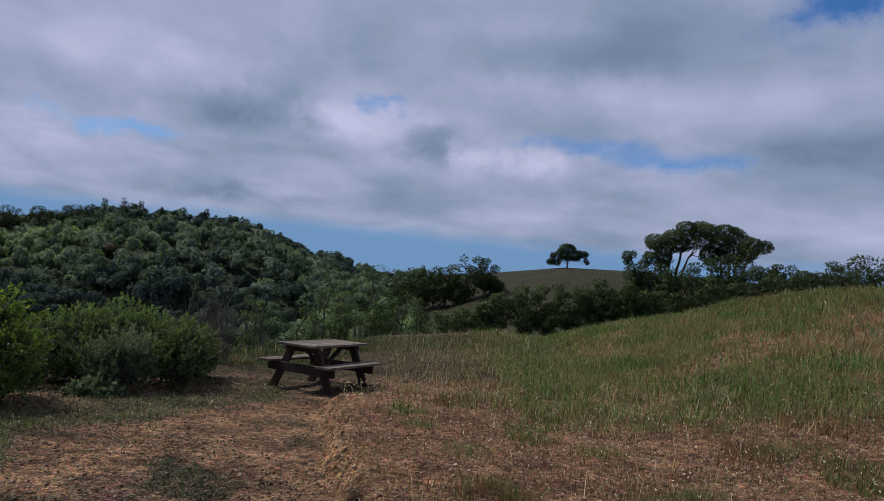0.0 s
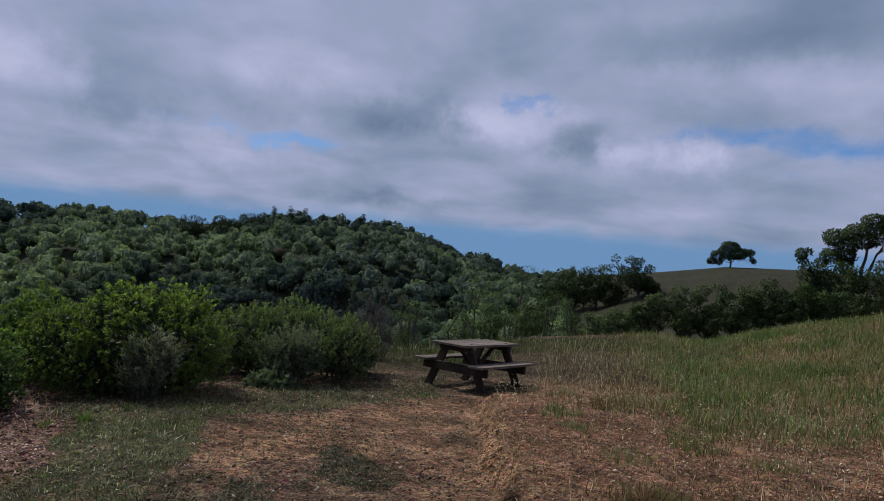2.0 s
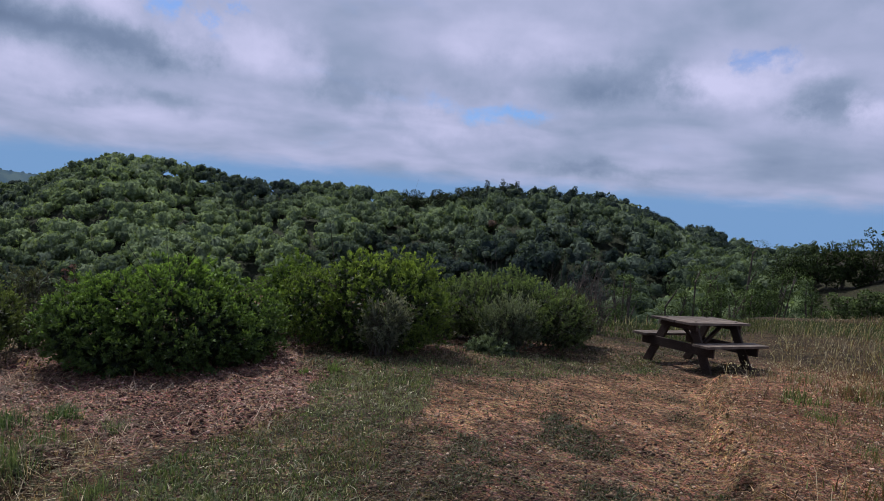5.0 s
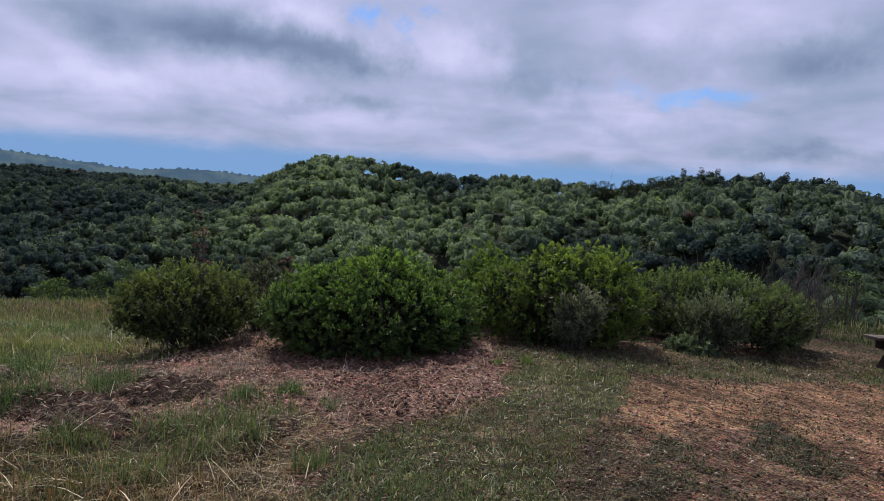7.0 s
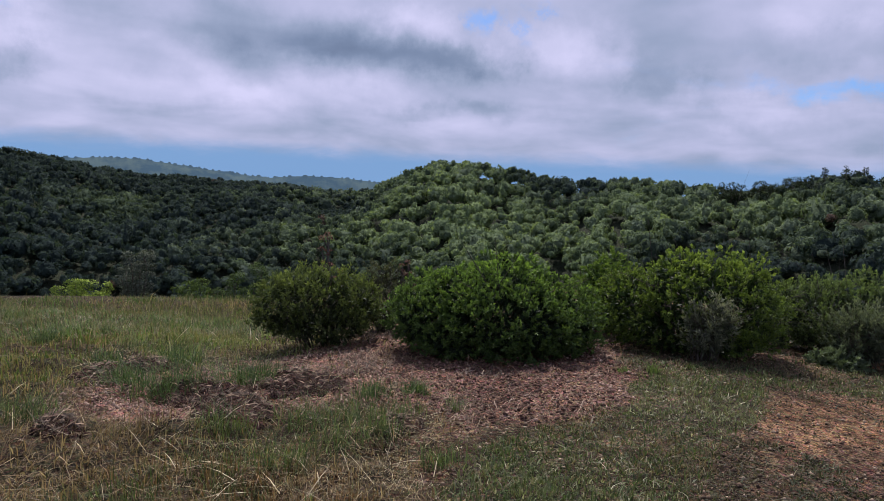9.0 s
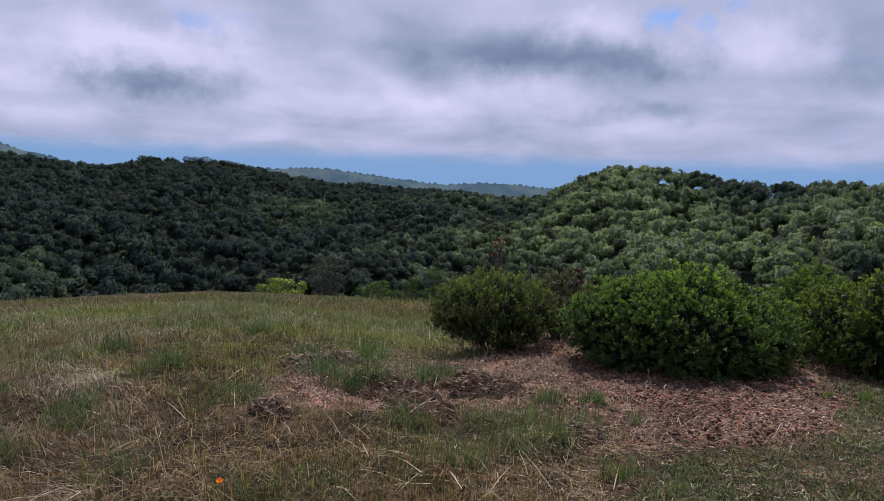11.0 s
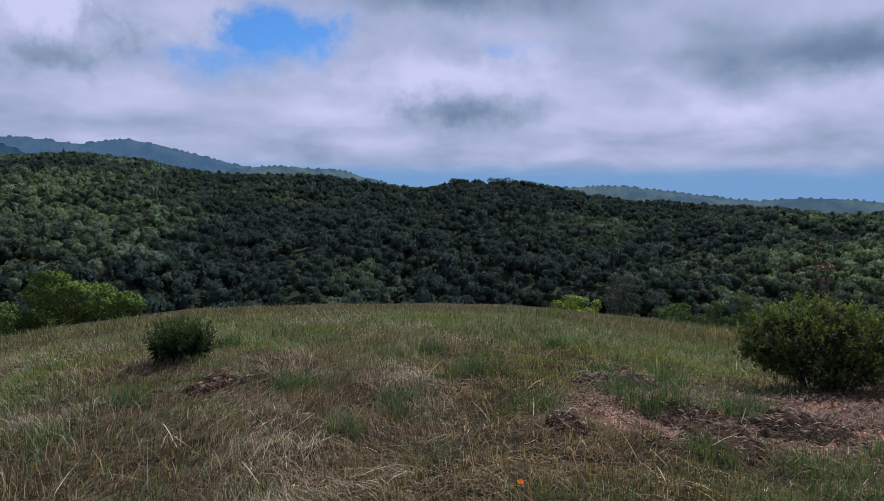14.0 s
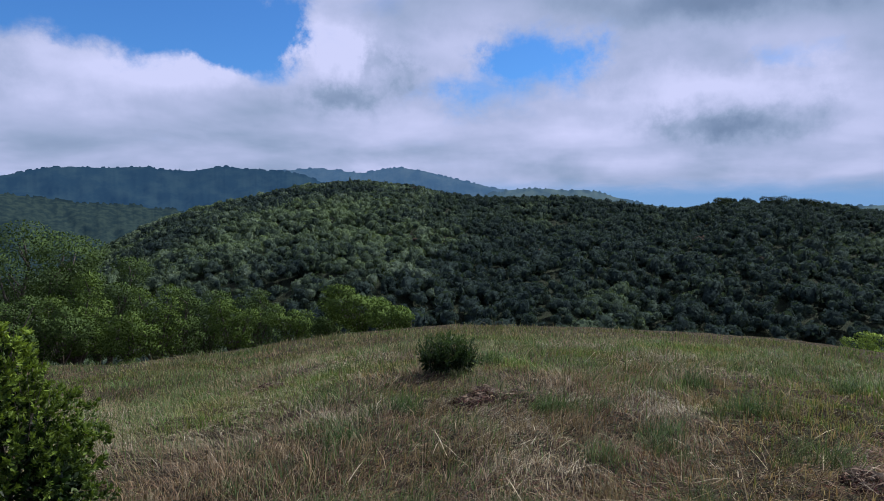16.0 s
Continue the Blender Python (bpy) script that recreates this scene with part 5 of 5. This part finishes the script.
for k in range(64):
    az, d, size = 60 + 94 * float(grain(k * 7.3, 1.7, 500)), 3.0 + 8.5 * float(grain(k * 5.9, 3.1, 501)), 0.5 + 0.45 * float(grain(k * 3.7, 9.1, 502))
    colours, words = (((0.04, 0.06, 0.025), (0.12, 0.145, 0.055)), "olive green grass tussock in the meadow") if k % 3 else (((0.12, 0.085, 0.05), (0.26, 0.19, 0.12)), "dry rust-brown grass tussock in the meadow")
    if tilled(*map(np.array, place_at(az, d))) < 0.3:
        tuft("grass_tuft", words, az, d, 150, 0.22 * size, 0.26 * size, colours, 600 + k)
for k, (az, d, size) in enumerate(((-6.2, 6.1, 0.8), (-17, 6.8, 0.9), (-9, 5.2, 0.7), (-25, 5.6, 0.8), (-30, 7.5, 0.9), (-2, 7.2, 0.7), (-21, 8.4, 0.8), (-13, 8.6, 0.8))):
    tuft("grass_tuft", "low green grass tussock on the rusty slope", az, d, 200, 0.14 * size, 0.26 * size, ((0.08, 0.10, 0.035), (0.17, 0.19, 0.07)), 340 + k)
for k, (az, d, size) in enumerate(((38.5, 7.2, 0.6), (41.0, 7.0, 0.4), (35.5, 7.6, 0.35))):
    tuft("grass_tuft", "small bright weed at the edge of the turf", az, d, 90, 0.16 * size * 1.6, 0.1 * size, ((0.07, 0.12, 0.03), (0.16, 0.22, 0.06)), 360 + k)


def litter(name, label, seed, sector, n, weight, length, colours):
    """Dead stalks strewn flat or leaning on the broken earth."""
    rng = np.random.default_rng(seed)
    x, y = scatter(rng, *sector, n, 1.0)
    keep = rng.random(n) < weight(x, y)
    x, y = x[keep], y[keep]
    m = len(x)
    ln = length * rng.uniform(0.3, 1.4, m)
    a = rng.uniform(0, 6.28, m)
    tilt = np.abs(rng.normal(size=m)) * 0.35
    way = np.stack([np.cos(a), np.sin(a), tilt], -1) * ln[:, None] / 2
    mid = np.stack([x, y, land(x, y) + 0.012 + np.abs(way[:, 2]) + 0.02 * rng.random(m)], -1)
    up = np.array((0, 0, 1.0)) * (0.0018 * rng.uniform(0.6, 1.5, m))[:, None]
    side = np.stack([-np.sin(a), np.cos(a), 0 * a], -1) * (0.0023 * rng.uniform(0.6, 1.5, m))[:, None]
    sag = mid + np.array((0, 0, 0.012))
    v = np.stack([mid - way - side, mid - way + side, sag + side + up, sag - side + up, mid + way], 1).reshape(-1, 3)
    k = np.arange(m)[:, None] * 5
    f = np.concatenate([k + [0, 1, 2], k + [0, 2, 3], k + [3, 2, 4]])
    tagged(new(name, mesh(name, v, f, BLADE, np.repeat(pick(rng, x, y, seed, colours, 1.0, 0.5), 5, 0))), label, "plant litter", kind="stuff")


litter("dead_stalks", "dead brown and grey stalks strewn over the broken red earth", 120, (36, 94, 4.2, 9.2), 34000, lambda x, y: np.clip(tilled(x, y) * (0.1 + 0.9 * patchy(x, y, 25, 1.2, 0.44, 0.62)) * (0.3 + 0.7 * step(polar(x, y)[0], 48, 62)), 0, 1), 0.14, [(0.05, 0.030, 0.022), (0.17, 0.10, 0.072), (0.36, 0.26, 0.20), (0.08, 0.048, 0.036), (0.25, 0.165, 0.125)])
litter("meadow_litter", "long bleached stalks lying across the grass", 121, (56, 160, 2.4, 12), 2400, lambda x, y: meadow(x, y) * (0.3 + 0.7 * patchy(x, y, 7, 0.75, 0.45, 0.62)), 0.24, [(0.26, 0.20, 0.13), (0.38, 0.31, 0.2), (0.5, 0.43, 0.32)])


def crumbs(name, label, seed, sector, n, weight, size, colours):
    """Clods and pebbles: rough eight-sided lumps half sunk in the ground."""
    rng = np.random.default_rng(seed)
    x, y = scatter(rng, *sector, n, 1.0)
    keep = rng.random(n) < weight(x, y)
    x, y = x[keep], y[keep]
    m = len(x)
    s = size * np.minimum(np.exp(rng.normal(size=m) * 0.5), 2.0)
    corner = np.array(((1, 0, 0), (0, 1, 0), (-1, 0, 0), (0, -1, 0), (0, 0, 0.8), (0, 0, -0.8)), float)
    v = corner[None] * rng.uniform(0.6, 1.3, (m, 6, 1)) + 0.25 * rng.normal(size=(m, 6, 3))
    a = rng.uniform(0, 6.28, m)
    c, q = np.cos(a)[:, None], np.sin(a)[:, None]
    v = np.stack([v[..., 0] * c - v[..., 1] * q, v[..., 0] * q + v[..., 1] * c, v[..., 2]], -1) * s[:, None, None]
    v = v + np.stack([x, y, land(x, y) + s * 0.25], -1)[:, None]
    k = np.arange(m)[:, None] * 6
    f = np.concatenate([k + t for t in ([0, 1, 4], [1, 2, 4], [2, 3, 4], [3, 0, 4], [1, 0, 5], [2, 1, 5], [3, 2, 5], [0, 3, 5])])
    tagged(new(name, mesh(name, v.reshape(-1, 3), f, STONE, np.repeat(pick(rng, x, y, seed, colours, 1.0, 0.5), 6, 0))), label, "stones", kind="stuff")


crumbs("earth_clods", "crumbled red-brown clods on the broken earth", 130, (36, 92, 4.4, 9.4), 20000, tilled, 0.010, [(0.09, 0.054, 0.042), (0.20, 0.122, 0.092), (0.38, 0.26, 0.205)])
crumbs("gravel", "loose tan gravel on the path and level ground", 131, (3, 60, 2.8, 12), 16000, lambda x, y: np.clip(path(x, y) * 0.5 + pad(x, y) + 0.15 * turf(x, y), 0, 1), 0.009, [(0.08, 0.055, 0.04), (0.20, 0.135, 0.09), (0.34, 0.26, 0.19), (0.12, 0.08, 0.055)])
crumbs("slope_clods", "rusty clods between the slope's dry grass", 132, (-42, 10, 2.8, 12), 6500, slope_grass, 0.010, [(0.16, 0.09, 0.06), (0.30, 0.18, 0.12), (0.36, 0.25, 0.18)])


def earth_heap(label, az, d, reach, height, seed):
    """A burrow's heap of dark crumbly earth with dead stalks and roots in it."""
    rng = np.random.default_rng(seed)
    cx, cy = place_at(az, d)
    thing = tagged(new("earth_mound"), label, "mound", group="burrow mounds")
    m = 48

    def top(u, w):
        r = np.hypot(u, w) + 0.7 * (fbm(u * 2.5 + seed, w * 2.5, seed) - 0.5)
        lump = 0.25 + 0.75 * fbm(u * 4, w * 4 + seed, seed + 1, 3) + 0.5 * (fbm(u * 11, w * 11, seed + 2, 2) - 0.5)
        return land(cx + u * reach * 1.4, cy + w * reach) + height * np.clip(1 - r, 0, 1) ** 0.6 * lump - 0.02 * (r > 0.85) - 0.06 * (r > 0.95)

    g = np.linspace(-1, 1, m)
    u, w = np.meshgrid(g, g, indexing="ij")
    i, j = np.meshgrid(np.arange(m - 1), np.arange(m - 1), indexing="ij")
    k = i * m + j
    tint = np.array((0.06, 0.036, 0.028)) * (0.35 + 1.3 * fbm(u * 9, w * 9, seed + 4))[..., None]
    part("earth", mesh("earth", np.stack([cx + u * reach * 1.4, cy + w * reach, top(u, w)], -1).reshape(-1, 3), np.stack([k, k + m, k + m + 1, k + 1], -1).reshape(-1, 4), GROUND, tint.reshape(-1, 3), "soil"), thing)
    n = int(420 * reach)
    r, a = 0.8 * np.sqrt(rng.random(n)), rng.uniform(0, 6.28, n)
    u, w = r * np.cos(a), r * np.sin(a)
    a = rng.uniform(0, 6.28, n)
    mid = np.stack([cx + u * reach * 1.4, cy + w * reach, top(u, w) + 0.012 + 0.02 * rng.random(n)], -1)
    way = np.stack([np.cos(a), np.sin(a), rng.normal(size=n) * 0.35], -1) * rng.uniform(0.015, 0.05, (n, 1))
    side = np.stack([-np.sin(a), np.cos(a), 0 * a], -1) * rng.uniform(0.001, 0.0025, (n, 1))
    v = np.stack([mid - way - side, mid - way + side, mid + (0, 0, 0.012), mid + way], 1).reshape(-1, 3)
    k = np.arange(n)[:, None] * 4
    part("root_litter", mesh("root_litter", v, np.concatenate([k + [0, 1, 2], k + [0, 2, 3], k + [1, 3, 2]]), BLADE, pigment(rng, n, (0.05, 0.032, 0.025), (0.27, 0.19, 0.15), skew=1.8)), thing, "dry stalks and roots lying on the earth", kind="stuff")


for k, (az, d, reach, height) in enumerate(((85.0, 7.2, 0.30, 0.17), (81.6, 7.7, 0.30, 0.16), (88.4, 5.25, 0.20, 0.14), (77.5, 6.2, 0.45, 0.14), (70.5, 6.6, 0.5, 0.14), (117.6, 7.25, 0.28, 0.12), (114.3, 7.2, 0.24, 0.11), (134.6, 10.6, 0.36, 0.16), (61.5, 5.0, 0.22, 0.08), (75.0, 5.6, 0.4, 0.10))):
    earth_heap("dark heap of dug-up crumbly earth in the grass", az, d, reach, height, 400 + 7 * k)


def poppy(az, d, height=0.10):
    """An orange wild poppy: thin stem and four cupped petals."""
    x, y = place_at(az, d)
    flower = tagged(new("poppy"), "small orange wild poppy on a thin stem in the grass", "flower")
    flower.matrix_world = pose(float(x), float(y), float(land(np.array(x), np.array(y))))
    v, f = tube([(0, 0, -0.02), (0.005, 0.003, height * 0.5), (0, 0.01, height)], (0.0022, 0.002, 0.0016), 5)
    part("stem", mesh("stem", v, f, BLADE, np.tile((0.08, 0.13, 0.04), (len(v), 1))), flower)
    for k in range(4):
        a, g = k * np.pi / 2, np.linspace(-1, 1, 5)
        rows = []
        for t in np.linspace(0, 1, 5):
            wide = 0.015 * np.sin(np.pi * (0.15 + 0.75 * t) / 1.05)
            rows.append([(0.003 + 0.016 * t**0.8, q * wide, 0.019 * t - 0.003 * q * q) for q in g])
        p = np.array(rows).reshape(-1, 3)
        p = p @ np.array(((np.cos(a), np.sin(a), 0), (-np.sin(a), np.cos(a), 0), (0, 0, 1))) + (0, 0.01, height)
        i, j = np.meshgrid(np.arange(4), np.arange(4), indexing="ij")
        m = (i * 5 + j).ravel()
        part("petal", mesh("petal", p, np.stack([m, m + 1, m + 6, m + 5], -1), PETAL), flower, smooth=True)


poppy(94.4, 3.66)


# ---------------------------------------------------------------- the table
def box(sx, sy, sz, bevel=0.006, seed=0):
    """A sawn timber about its own middle, its edges worn round."""
    bm = bmesh.new()
    bmesh.ops.create_cube(bm, size=1)
    bmesh.ops.scale(bm, vec=(sx, sy, sz), verts=bm.verts)
    bmesh.ops.bevel(bm, geom=list(bm.edges), offset=bevel, segments=2, affect="EDGES", profile=0.6)
    me = bpy.data.meshes.new("timber")
    bm.to_mesh(me)
    bm.free()
    return me


def timber(name, size, where, mat, parent, turn=(0, 0, 0), label=""):
    me = box(*size)
    me.materials.append(mat)
    ob = part(name, me, parent, label)
    ob.matrix_local = pose(*where, *turn)
    return ob


def picnic_table(az, d, heading, length=1.52, height=0.74):
    x, y = place_at(az, d)
    table = tagged(new("picnic_table"), "weathered brown wooden picnic table with attached benches on bare earth", "table")
    zg = float(land(np.array(x), np.array(y)))
    ahead = Vector((float(x), float(y), 0)).normalized()
    sink = float(land(np.array(x + ahead.x * 0.7), np.array(y + ahead.y * 0.7)) - land(np.array(x - ahead.x * 0.7), np.array(y - ahead.y * 0.7))) / 1.4
    lie = Matrix.Rotation(math.atan(min(-0.045, max(-0.07, sink))), 4, ahead.cross(Vector((0, 0, 1))))
    table.matrix_world = Matrix.Translation((float(x), float(y), zg)) @ lie @ pose(0, 0, 0, 0, 0, heading)
    for k in range(5):
        timber("tabletop_plank", (0.138, length, 0.038), ((k - 2) * 0.144, 0.01 * (k % 2), height - 0.019), PLANK, table, (0, 0.4 * (k % 3 - 1), 0), "sun-bleached plank" if k == 0 else "")
    for s in (-1, 1):
        for k in range(2):
            timber("bench_plank", (0.13, length, 0.038), (s * (0.49 + 0.136 * k), 0, 0.43), PLANK, table)
        yy = s * 0.50
        timber("bench_beam", (1.30, 0.04, 0.14), (0, yy + s * 0.045, 0.34), BEAM, table)
        timber("top_beam", (0.66, 0.04, 0.09), (0, yy + s * 0.045, height - 0.085), BEAM, table)
        for q in (-1, 1):
            timber("leg", (0.13, 0.05, 0.83), (q * 0.39, yy, height / 2 - 0.02), BEAM, table, (0, q * -26, 0))
        timber("brace", (0.06, 0.52, 0.04), (0.02, yy * 0.6, 0.52), BEAM, table, (s * 36, 0, 0))
    return table


picnic_table(7.2, 10.95, -29)
